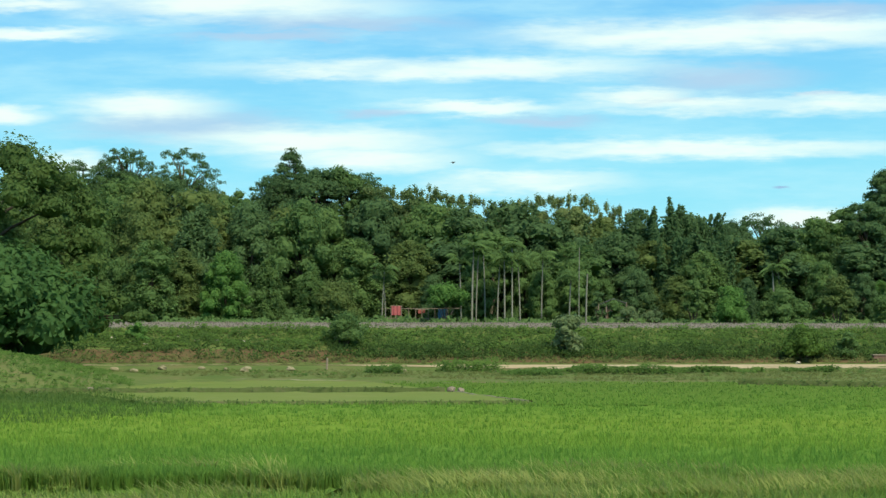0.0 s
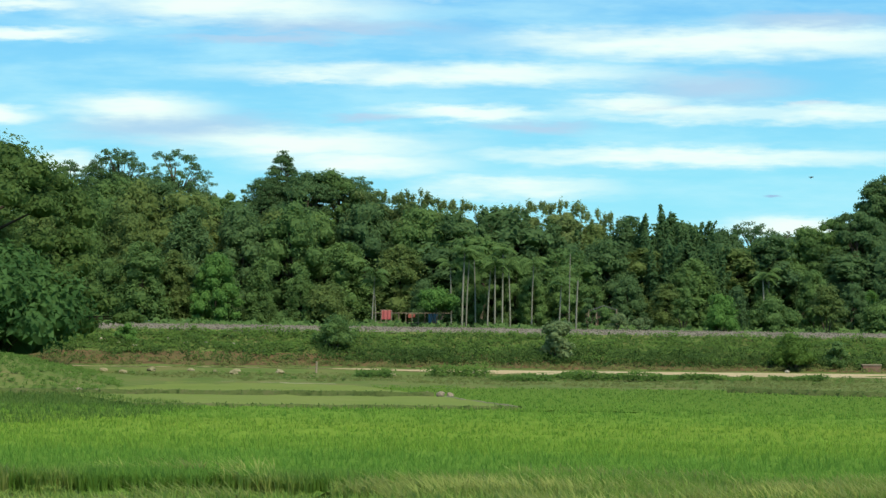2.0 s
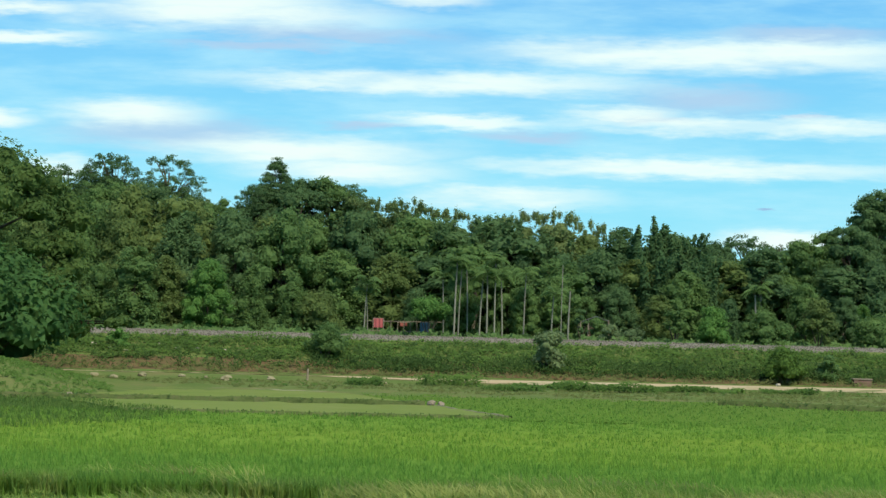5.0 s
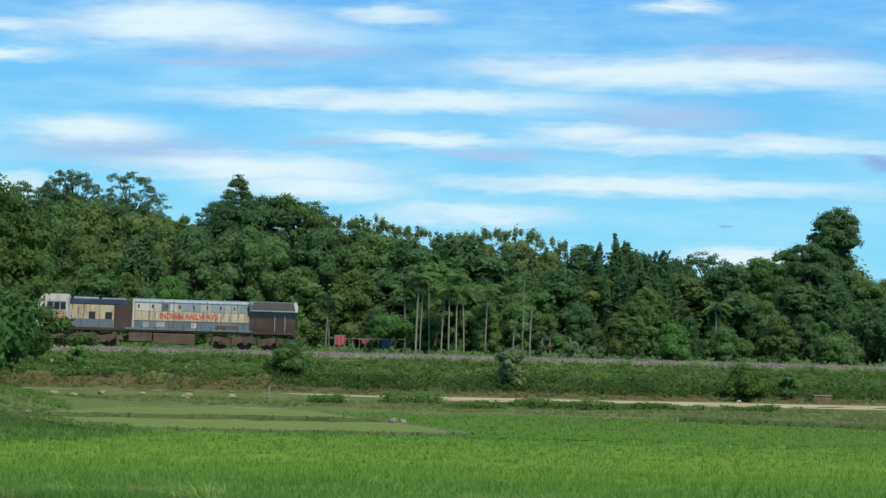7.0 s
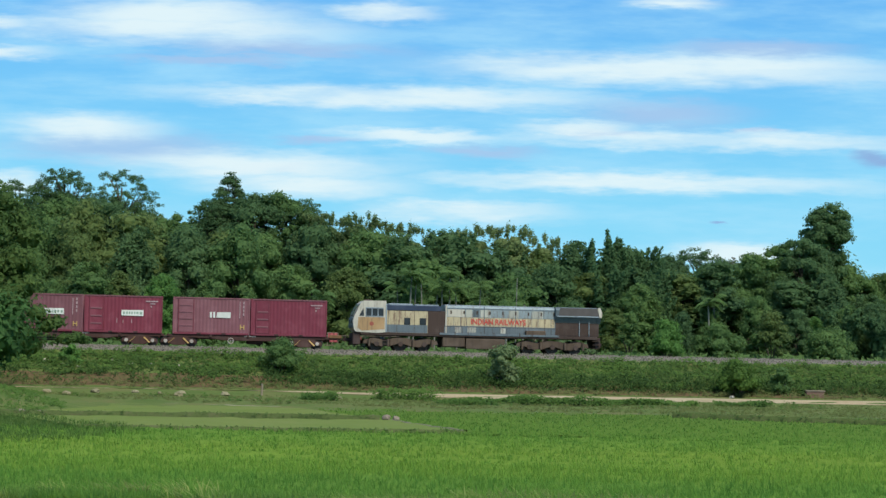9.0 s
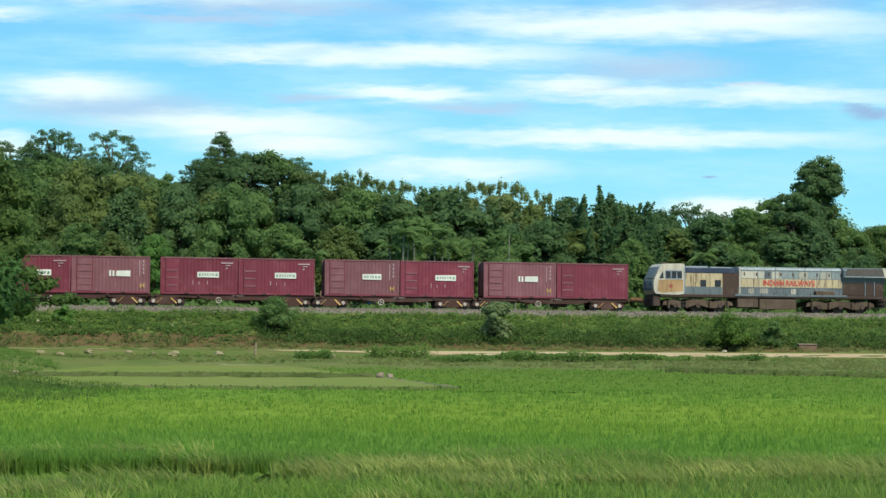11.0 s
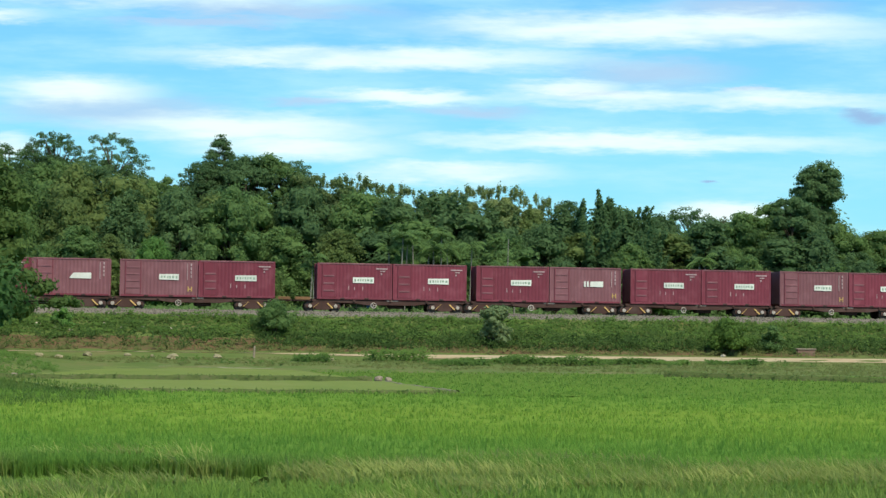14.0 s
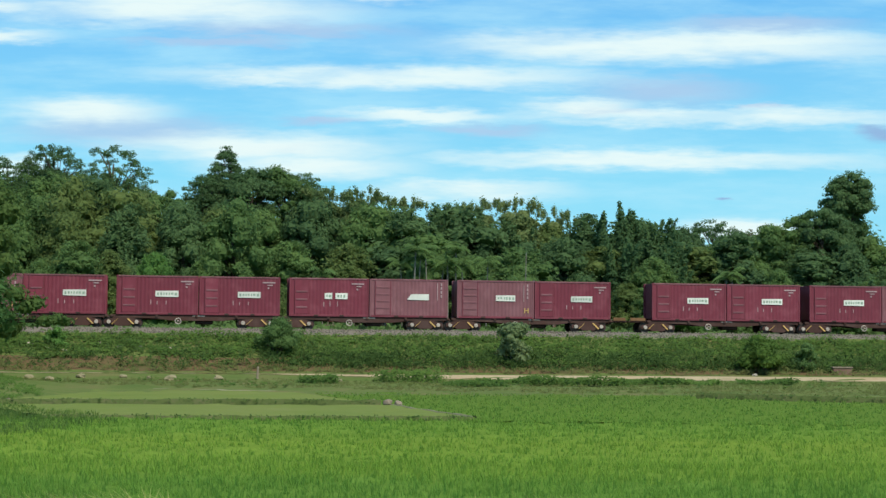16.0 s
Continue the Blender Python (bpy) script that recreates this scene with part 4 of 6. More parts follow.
def front_gap(x, y, r):
    """No plants along the water channel between the two front fields."""
    line = 31.6 + 0.3 * np.sin(x * 0.9) + 0.15 * np.sin(x * 2.3)
    wide = np.interp(x, [-12, -4.5, -3.5, 20], [0.42, 0.36, 0.12, 0.05])
    return (np.abs(y - line) > wide) & ~(low_patch(x, y) & (r.uniform(size=len(x)) < 0.55))


rice_sheet("rice_underlayer", np.arange(-16, 16.1, 0.3), np.arange(8, 31.01, 0.3), -0.31, "rice_under_shaded", "lower leaves of the ripening rice", 60, 0.05, 0.6)
rice_sheet("rice_underlayer", np.arange(-3.6, 16.1, 0.3), np.array([31.0, 31.4, 31.8, 32.2]), -0.24, "rice_under_shaded", "lower leaves of the ripening rice", 59, 0.07)
rice_sheet("rice_underlayer", np.arange(-32, 32.1, 0.5), np.concatenate([np.arange(32.2, 40, 0.35), np.arange(40, 67.6, 0.5)]), -0.20, "rice_under_shaded", "lower leaves of the standing rice", 61, 0.04, 0.5)
outline_sheet("rice_underlayer", [(0.6, 68.4), (31.0, 66.9), (36.0, 101.0), (-9.0, 102.0)], -0.185, 0.6, "rice_under_shaded", "lower leaves of the standing rice", 62, 0.025)
blades("rice_plants", 15.0, 33.0, 0.22, 10, 0.50, 0.024, "rice", "knee-high rice with pale ripening ears", 63, 0.55, front_gap)
blades("rice_plants", 32.1, 33.6, 0.14, 12, 0.52, 0.018, "rice", "tall rice along the water channel", 69, 0.35)
blades("rice_plants", 33.0, 47.0, 0.26, 8, 0.44, 0.018, "rice", "dense bright green standing rice", 64, 0.45)
blades("rice_plants", 47.0, 70.0, 0.40, 8, 0.38, 0.032, "rice", "dense bright green standing rice", 65, 0.4, main_field)
blades("rice_plants", 70.0, 101.0, 0.62, 8, 0.36, 0.06, "rice", "dark green rice in the far field", 66, 0.4, lambda x, y, r: (y < 102) & (x > np.interp(y, [68, 82, 102], [0.8, -3.0, -9.0])))
outline_sheet("seedling_paddy", [(-36, 80.4), (-3.6, 83.2), (-9.5, 100), (-36, 105.5)], -0.115, 0.7, "seedling", "pale young rice in a shallow paddy", 67, 0.015)
outline_sheet("seedling_paddy", [(-15.2, 68.6), (0.4, 70.2), (-3.2, 82.0), (-21.0, 79.2)], -0.14, 0.7, "seedling", "pale young rice in a shallow paddy", 68, 0.015)


def olive_corner(x, y, r):
    """The corner beside the mound, with a wavering front edge."""
    front = np.interp(x, [-24, -16.5, -14.5, -13, -11.5], [49.5, 51.5, 53.5, 56.5, 66]) + 0.6 * np.sin(x * 1.7)
    return (y > front) & (x < np.interp(y, [50, 67, 79], [-11.0, -12.2, -19.5]) + 0.4 * np.sin(y))


def straw_patch(x, y, r):
    """Where the ripe rice has been laid over."""
    k = np.array([noise.noise(Vector((a * 0.22, b * 0.5, 4.0))) + 0.5 * noise.noise(Vector((a * 0.9, b * 1.1, 7.0))) for a, b in zip(x, y)])
    near = np.interp(x, [-8, -1, 2, 8], [22.5, 24.0, 28.0, 29.0])
    return (k > -0.10 + 0.20 * (x < -3.5)) & (y > near + 1.5 * k) & (y < 34.2 + 0.5 * np.sin(x * 0.8)) & ~low_patch(x, y)


blades("rice_plants", 49.0, 79.0, 0.46, 9, 0.46, 0.032, "rice_olive", "taller olive-green rice in the field's corner", 74, 0.5, olive_corner)
blades("rice_plants", 22.0, 35.0, 0.27, 9, 0.60, 0.030, "rice_straw", "laid-over straw-coloured rice with drooping ears", 75, 1.0, straw_patch, comb=0.55)
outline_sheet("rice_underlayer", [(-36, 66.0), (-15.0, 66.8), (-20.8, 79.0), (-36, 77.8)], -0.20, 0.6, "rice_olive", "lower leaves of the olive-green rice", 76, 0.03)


def make_bund(points, width, tall, seed, label, earth="bund_turf"):
    """A low turfed earth bank between paddies."""
    r = np.random.RandomState(seed)
    ob = thing("bund", Matrix.Identity(4), label, "bund", kind="structure")
    pts = [np.array(p, float) for p in points]
    verts, rows = [], 0
    for a, b in zip(pts[:-1], pts[1:]):
        d = b - a
        length = np.linalg.norm(d)
        side = np.array([-d[1], d[0]]) / length
        for k in range(int(length / 0.6) + 1):
            p = a + d * min(1, k * 0.6 / length)
            h = tall * r.uniform(0.93, 1.06)
            for o, z in ((-width, -0.45), (-width * 0.45, -0.45 + h), (width * 0.45, -0.45 + h), (width, -0.45)):
                verts.append((*(p + side * o), z))
            rows += 1
    i = (np.arange(rows - 1)[:, None] * 4 + np.arange(3)[None]).ravel()
    under("earth", mesh("earth", verts, np.stack([i, i + 4, i + 5, i + 1], 1), [M[earth]], smooth=True), ob)
    if earth != "bund_turf":
        return
    top = np.array(verts)[1::4]
    c = np.repeat(top, 30, 0) + np.column_stack([r.normal(0, 0.35, len(top) * 30), r.normal(0.1, width * 0.5, len(top) * 30), r.uniform(-0.16, 0.03, len(top) * 30)])
    v, f = leaves(c, r.normal(size=c.shape) * 0.4 + [0, -0.5, 0.8], 0.13, 0.05, r)
    under("grass", mesh("grass", v, f, [M["bund_grass"]]), ob, "ragged dark grass along the top")


make_bund([(-36, 78.6), (-20, 80.0), (-9, 82.2), (-3.2, 82.6)], 0.42, 0.50, 71, "grassy earth bund between two paddies")
make_bund([(-15, 67.6), (-6, 68.3), (0.6, 69.6)], 0.24, 0.38, 72, "thin muddy bund at the paddy's edge")
make_bund([(12.5, 97), (17, 93.5), (24, 89.5), (34, 87)], 0.3, 0.56, 73, "overgrown bund across the far rice")


M["pale_mud"] = surface("pale_mud", [(0.15, 0.155, 0.085), (0.23, 0.225, 0.145)], 0.8, 9.0, 0.95, bump=0.5, object_space=False)
make_bund([(-28, 105.6), (-18, 103.6), (-10, 100.4)], 0.10, 0.375, 77, "narrow bund of dry pale mud", "pale_mud")
make_bund([(-3.2, 82.6), (-1.6, 77.0), (0.6, 70.4)], 0.14, 0.335, 78, "low muddy bund at the paddies' corner", "pale_mud")


# ---- things by the road and behind the railway ----
M["wood"] = surface("wood", [(0.16, 0.13, 0.09), (0.28, 0.24, 0.18)], 3.0, 25, 0.9, bump=0.5)
M["stone"] = surface("stone", [(0.30, 0.26, 0.20), (0.45, 0.41, 0.34)], 3.0, 20, 0.9, bump=0.6, wear=(0.12, 0.11, 0.07))
M["bank_stone"] = surface("bank_stone", [(0.17, 0.14, 0.10), (0.25, 0.21, 0.16)], 2.0, 18, 0.95)
M["straw"] = surface("straw", [(0.17, 0.155, 0.085), (0.29, 0.26, 0.165)], 3.0, 30, 0.95, bump=0.8)
M["red_cloth"] = surface("red_cloth", [(0.30, 0.06, 0.06), (0.38, 0.10, 0.10)], 3.0, 20, 0.85)
M["orange_cloth"] = surface("orange_cloth", [(0.24, 0.06, 0.04), (0.3, 0.09, 0.06)], 3.0, 20, 0.85)
M["blue_plastic"] = surface("blue_plastic", [(0.04, 0.12, 0.20), (0.06, 0.17, 0.27)], 3.0, 20, 0.5)
M["tin"] = surface("tin", [(0.12, 0.12, 0.13), (0.24, 0.24, 0.25)], 2.0, 18, 0.45, 0.5, wear=(0.16, 0.09, 0.05))
M["mud_wall"] = surface("mud_wall", [(0.13, 0.08, 0.06), (0.20, 0.13, 0.10)], 2.0, 18, 0.95)


def make_post(x, y, h):
    z = rise(x, y)
    ob = thing("post", pose(x, y, z, 0, 2, 0), "weathered wooden boundary post by the dirt road", "post")
    bm = bmesh.new()
    rod(bm, (0, 0, -0.2), (0, 0, h), 0.085, 0.07, 8)
    part("shaft", bm, M["wood"], ob)
    bm = bmesh.new()
    rod(bm, (0, 0, h), (0, 0, h + 0.05), 0.075, 0.02, 8)
    part("cap", bm, M["wood"], ob)


make_post(-13.4, 118.0, 0.75)


def make_stone(x, y, size, seed, label, mat="stone", flat=0.6, name="stone", base=None):
    r = np.random.RandomState(seed)
    bm = bmesh.new()
    bmesh.ops.create_icosphere(bm, subdivisions=2, radius=1.0)
    for v in bm.verts:
        k = 1 + 0.5 * noise.noise(v.co * 2.1 + Vector((seed, 0, 0)))
        v.co = Vector((v.co.x * size * k, v.co.y * size * 0.8 * k, max(-0.3, v.co.z) * size * flat * k))
    ob = part(name, bm, M[mat])
    ob.matrix_basis = pose(x, y, (rise(x, y) if base is None else base) + size * 0.12, 0, 0, r.uniform(0, 360))
    return tagged(ob, label, "heap" if mat == "straw" else "stone")


for i, (x, y, size) in enumerate([(-25.5, 126.0, 0.22), (-27.6, 124.3, 0.2), (-24.0, 125.6, 0.2), (-22.6, 125.9, 0.22), (-30.2, 124.9, 0.3), (20.9, 128.3, 0.25), (-28.9, 124.6, 0.18), (-20.6, 126.1, 0.18)]):
    make_stone(x, y, size, 400 + i, "pale stone at the foot of the bank")
for i, (x, y, size) in enumerate([(-24.6, 116.2, 0.40), (-22.0, 116.8, 0.3), (-18.6, 115.4, 0.55), (-27.6, 115.0, 0.35), (-20.2, 116.5, 0.25), (-15.8, 117.0, 0.4), (-26.0, 113.5, 0.35), (4.0, 117.4, 0.35), (-8.0, 117.0, 0.35)]):
    make_stone(x, y, size, 420 + i, "heap of dry brown straw on the verge", "straw", 0.55, "straw_mound")


for i, (x, y, size) in enumerate([(-3.3, 82.4, 0.26), (-2.8, 81.9, 0.20), (-3.9, 82.7, 0.22), (-20.4, 80.1, 0.24), (-19.6, 80.2, 0.20)]):
    make_stone(x, y, size, 440 + i, "pale dry mud clod at the bund's end", "bank_stone", 0.8, "mud_clod", -0.12)


def make_culvert(x, y):
    z = rise(x, y)
    ob = thing("culvert_head", pose(x, y, z, 0, 0, HEADING), "weathered brown culvert head at the foot of the bank", "culvert")
    part("block", boxes([(-0.72, 0.72, -0.2, 0.5, -0.3, 0.42)], 0.03), M["mud_wall"], ob)
    part("coping", boxes([(-0.78, 0.78, -0.26, 0.5, 0.42, 0.52)], 0.02), M["bank_stone"], ob)


make_culvert(27.6, 130.6)


def make_yard():
    """A rough fence with cloths, a drum, and a hut among the trees."""
    z = rise(-8.0, 149.0)
    fence = thing("fence", pose(-8.0, 149.0, z, 0, 0, 4), "low bamboo rail fence at the forest edge", "fence")
    for i in range(7):
        bm = bmesh.new()
        rod(bm, (-4 + i * 1.15, 0, -0.2), (-4 + i * 1.15, 0, 1.95), 0.035)
        part("post", bm, M["wood"], fence)
    for h in (1.0, 1.85):
        bm = bmesh.new()
        rod(bm, (-4.1, -0.05, h), (3.0, -0.05, h + 0.05), 0.03)
        part("rail", bm, M["wood"], fence)
    cloth = thing("hung_cloth", pose(-10.7, 147.6, rise(-10.7, 147.6)), "faded red cloth hung over a short frame", "cloth")
    bm = bmesh.new()
    w, h = 0.80, 0.80
    cols = 9
    grid = [[bm.verts.new((-w / 2 + w * i / cols, 0.04 * math.sin(i * 1.7) - 0.05, 1.3 + h * j / 5)) for i in range(cols + 1)] for j in range(6)]
    for j in range(5):
        for i in range(cols):
            bm.faces.new((grid[j][i], grid[j][i + 1], grid[j + 1][i + 1], grid[j + 1][i]))
    part("sheet", bm, M["red_cloth"], cloth)
    bm = bmesh.new()
    rod(bm, (-0.46, 0, -0.1), (-0.46, 0, 2.12), 0.03)
    rod(bm, (0.46, 0, -0.1), (0.46, 0, 2.12), 0.03)
    rod(bm, (-0.5, 0, 2.1), (0.5, 0, 2.1), 0.03)
    part("frame", bm, M["wood"], cloth)
    small = thing("hung_cloth", pose(-8.5, 148.4, rise(-8.5, 148.4)), "dull orange cloth hung on the fence", "cloth")
    part("sheet", boxes([(-0.35, -0.05, -0.02, 0.02, 1.45, 1.78), (0.05, 0.28, -0.02, 0.02, 1.5, 1.78)], 0.01), M["orange_cloth"], small)
    bm = bmesh.new()
    rod(bm, (-0.6, 0.03, 1.8), (0.6, 0.03, 1.8), 0.025)
    for sx in (-0.55, 0.55):
        rod(bm, (sx, 0.03, -0.1), (sx, 0.03, 1.82), 0.03)
    part("frame", bm, M["wood"], small)
    drum = thing("water_drum", pose(-6.7, 149.0, rise(-6.7, 149.0)), "blue plastic drum on a stand under the tree", "drum")
    bm = bmesh.new()
    rod(bm, (0, 0, 1.0), (0, 0, 1.85), 0.42, 0.40, 14)
    part("barrel", bm, M["blue_plastic"], drum)
    bm = bmesh.new()
    for sx in (-0.3, 0.3):
        for sy in (-0.3, 0.3):
            rod(bm, (sx, sy, -0.1), (sx, sy, 1.0), 0.05)
    part("stand", bm, M["wood"], drum)
    hut = thing("hut", pose(8.2, 152.5, rise(8.2, 152.5)), "small dark hut with a patched tin roof among trees", "hut")
    part("wall", boxes([(-0.3, 1.1, 0.2, 1.8, -0.1, 2.3)], 0.02), M["mud_wall"], hut)
    part("roof", prism([(-1.0, 2.35), (0.3, 2.85), (1.4, 2.45), (1.4, 2.41), (0.3, 2.80), (-1.0, 2.30)], -0.5, 2.3), M["tin"], hut)
    for x0 in (-1.1, -0.4, 0.5, 1.4):
        bm = bmesh.new()
        rod(bm, (x0, -0.3, -0.1), (x0, -0.3, 2.5), 0.07)
        part("post", bm, M["wood"], hut)


make_yard()


# ---- the train ----
def paint(name, base, dirt, streak=0.5, rough=0.55, rust=None):
    """Weathered vehicle paint: vertical dirt streaks, large fading patches, and rust."""
    m = bpy.data.materials.new(name)
    m.use_nodes = True
    g = Net(m.node_tree)
    tex = g.node("ShaderNodeTexCoord").outputs["Object"]
    rnd = g.node("ShaderNodeObjectInfo").outputs["Random"]
    off = g.node("ShaderNodeCombineXYZ", {0: g.math("MULTIPLY", rnd, 90.0), 1: 0.0, 2: 0.0}).outputs[0]
    co = g.node("ShaderNodeVectorMath", {0: tex, 1: off}, operation="ADD").outputs[0]
    st = g.node("ShaderNodeVectorMath", {0: co, 1: (5.0, 5.0, 0.55)}, operation="MULTIPLY").outputs[0]
    a, b, c = g.noise(st, 1.0, 5.0, 0.65), g.noise(co, 0.8, 3.0), g.noise(co, 14.0, 5.0, 0.7)
    col = g.mix(g.math("MULTIPLY", g.span(a, 0.45, 0.75), streak), (*base, 1), (*dirt, 1))
    fade = tuple(min(1.0, k * 1.25 + 0.03) for k in base)
    col = g.mix(g.span(b, 0.45, 0.7, 0.0, 0.5), col, (*fade, 1))
    if rust:
        col = g.mix(g.span(g.math("MULTIPLY", a, g.math("ADD", c, 0.35)), 0.43, 0.60), col, (*rust, 1))
    k = g.math("MULTIPLY_ADD", rnd, 0.22, 0.89)
    col = g.node("ShaderNodeVectorMath", {0: col, 3: k}, operation="SCALE").outputs[0]
    bump = g.node("ShaderNodeBump", {"Strength": 0.15, "Distance": 0.01, "Height": c})
    s = g.node("ShaderNodeBsdfPrincipled", {"Base Color": col, "Roughness": rough, "Specular IOR Level": 0.3, "Normal": bump.outputs[0]})
    g.tree.links.new(s.outputs[0], g.node("ShaderNodeOutputMaterial").inputs[0])
    return m


M["crimson"] = paint("crimson", (0.162, 0.028, 0.046), (0.110, 0.026, 0.038), 0.6)
M["faded_red"] = paint("faded_red", (0.180, 0.072, 0.085), (0.135, 0.058, 0.064), 0.7)
M["crimson_frame"] = paint("crimson_frame", (0.155, 0.030, 0.046), (0.11, 0.03, 0.035), 0.6)
M["label_white"] = paint("label_white", (0.60, 0.62, 0.57), (0.42, 0.44, 0.38), 0.6, rough=0.6)
M["label_green"] = surface("label_green", [(0.16, 0.26, 0.19), (0.28, 0.36, 0.29)], 5, 30)
M["mark_white"] = surface("mark_white", [(0.30, 0.20, 0.21), (0.42, 0.32, 0.33)], 5, 30)
M["mark_yellow"] = surface("mark_yellow", [(0.36, 0.22, 0.07), (0.46, 0.32, 0.12)], 5, 30)
M["wagon_brown"] = paint("wagon_brown", (0.060, 0.028, 0.022), (0.035, 0.024, 0.018), 0.7, 0.8)
M["bogie_dark"] = paint("bogie_dark", (0.040, 0.024, 0.020), (0.075, 0.040, 0.025), 0.6, 0.8)
M["wheel_steel"] = surface("wheel_steel", [(0.05, 0.035, 0.03), (0.11, 0.085, 0.07)], 3, 25, 0.55, 0.6)
M["rust_beam"] = surface("rust_beam", [(0.13, 0.072, 0.038), (0.20, 0.115, 0.06)], 3, 25, 0.9)
M["hub_white"] = surface("hub_white", [(0.32, 0.28, 0.24), (0.44, 0.40, 0.35)], 5, 30, wear=(0.2, 0.16, 0.12))
M["strap_yellow"] = surface("strap_yellow", [(0.48, 0.30, 0.09), (0.60, 0.40, 0.15)], 5, 30, wear=(0.16, 0.10, 0.06))
M["loco_cream"] = paint("loco_cream", (0.40, 0.34, 0.21), (0.26, 0.22, 0.15), 0.7, rust=(0.15, 0.09, 0.06))
M["loco_pale"] = paint("loco_pale", (0.38, 0.38, 0.32), (0.12, 0.16, 0.19), 1.0, rust=(0.20, 0.15, 0.11))
M["loco_blue"] = paint("loco_blue", (0.110, 0.140, 0.155), (0.06, 0.07, 0.075), 0.8)
M["loco_navy"] = paint("loco_navy", (0.026, 0.040, 0.072), (0.020, 0.025, 0.035), 0.6)
M["loco_roof"] = paint("loco_roof", (0.24, 0.29, 0.32), (0.12, 0.14, 0.15), 0.8)
M["loco_brown"] = paint("loco_brown", (0.055, 0.036, 0.028), (0.035, 0.026, 0.022), 0.6, 0.8)
M["loco_bogie"] = paint("loco_bogie", (0.090, 0.064, 0.044), (0.045, 0.034, 0.027), 0.7, 0.85)
M["loco_haze"] = paint("loco_haze", (0.215, 0.265, 0.275), (0.12, 0.15, 0.165), 0.9, rust=(0.16, 0.13, 0.11))
M["loco_white"] = paint("loco_white", (0.50, 0.47, 0.39), (0.24, 0.21, 0.17), 0.9)
M["loco_orange"] = paint("loco_orange", (0.36, 0.23, 0.11), (0.20, 0.14, 0.08), 1.0)
M["letter_red"] = surface("letter_red", [(0.42, 0.035, 0.03), (0.50, 0.07, 0.05)], 4, 25, 0.6)
M["grille"] = surface("grille", [(0.05, 0.045, 0.042), (0.09, 0.08, 0.075)], 2, 20, 0.7)
M["screen_glass"] = surface("screen_glass", [(0.10, 0.11, 0.11), (0.17, 0.18, 0.18)], 2, 20, 0.25, bump=0.02)
M["dark_glass"] = surface("dark_glass", [(0.012, 0.014, 0.016), (0.03, 0.034, 0.038)], 2, 20, 0.32, bump=0.02)


def wave_body(x0, x1, half, z0, z1, pitch=0.28, deep=0.015):
    """A box with corrugated long sides."""
    xs, k, x = [], 0, x0
    while x < x1 - 1e-6:
        for f, d in ((0.0, 0.0), (0.30, 0.0), (0.5, deep), (0.80, deep)):
            if x + f * pitch < x1:
                xs.append((x + f * pitch, d))
        x += pitch
    xs.append((x1, 0.0))
    near = [(a, -half + d) for a, d in xs]
    far = [(a, half - d) for a, d in xs]
    ring_xy = near + far[::-1]
    bm = bmesh.new()
    lo = [bm.verts.new((a, b, z0)) for a, b in ring_xy]
    hi = [bm.verts.new((a, b, z1)) for a, b in ring_xy]
    bm.faces.new(lo[::-1])
    bm.faces.new(hi)
    for i in range(len(lo)):
        j = (i + 1) % len(lo)
        bm.faces.new((lo[i], lo[j], hi[j], hi[i]))
    bmesh.ops.recalc_face_normals(bm, faces=bm.faces)
    return bm


LC, WC, HC = 5.94, 2.44, 2.86


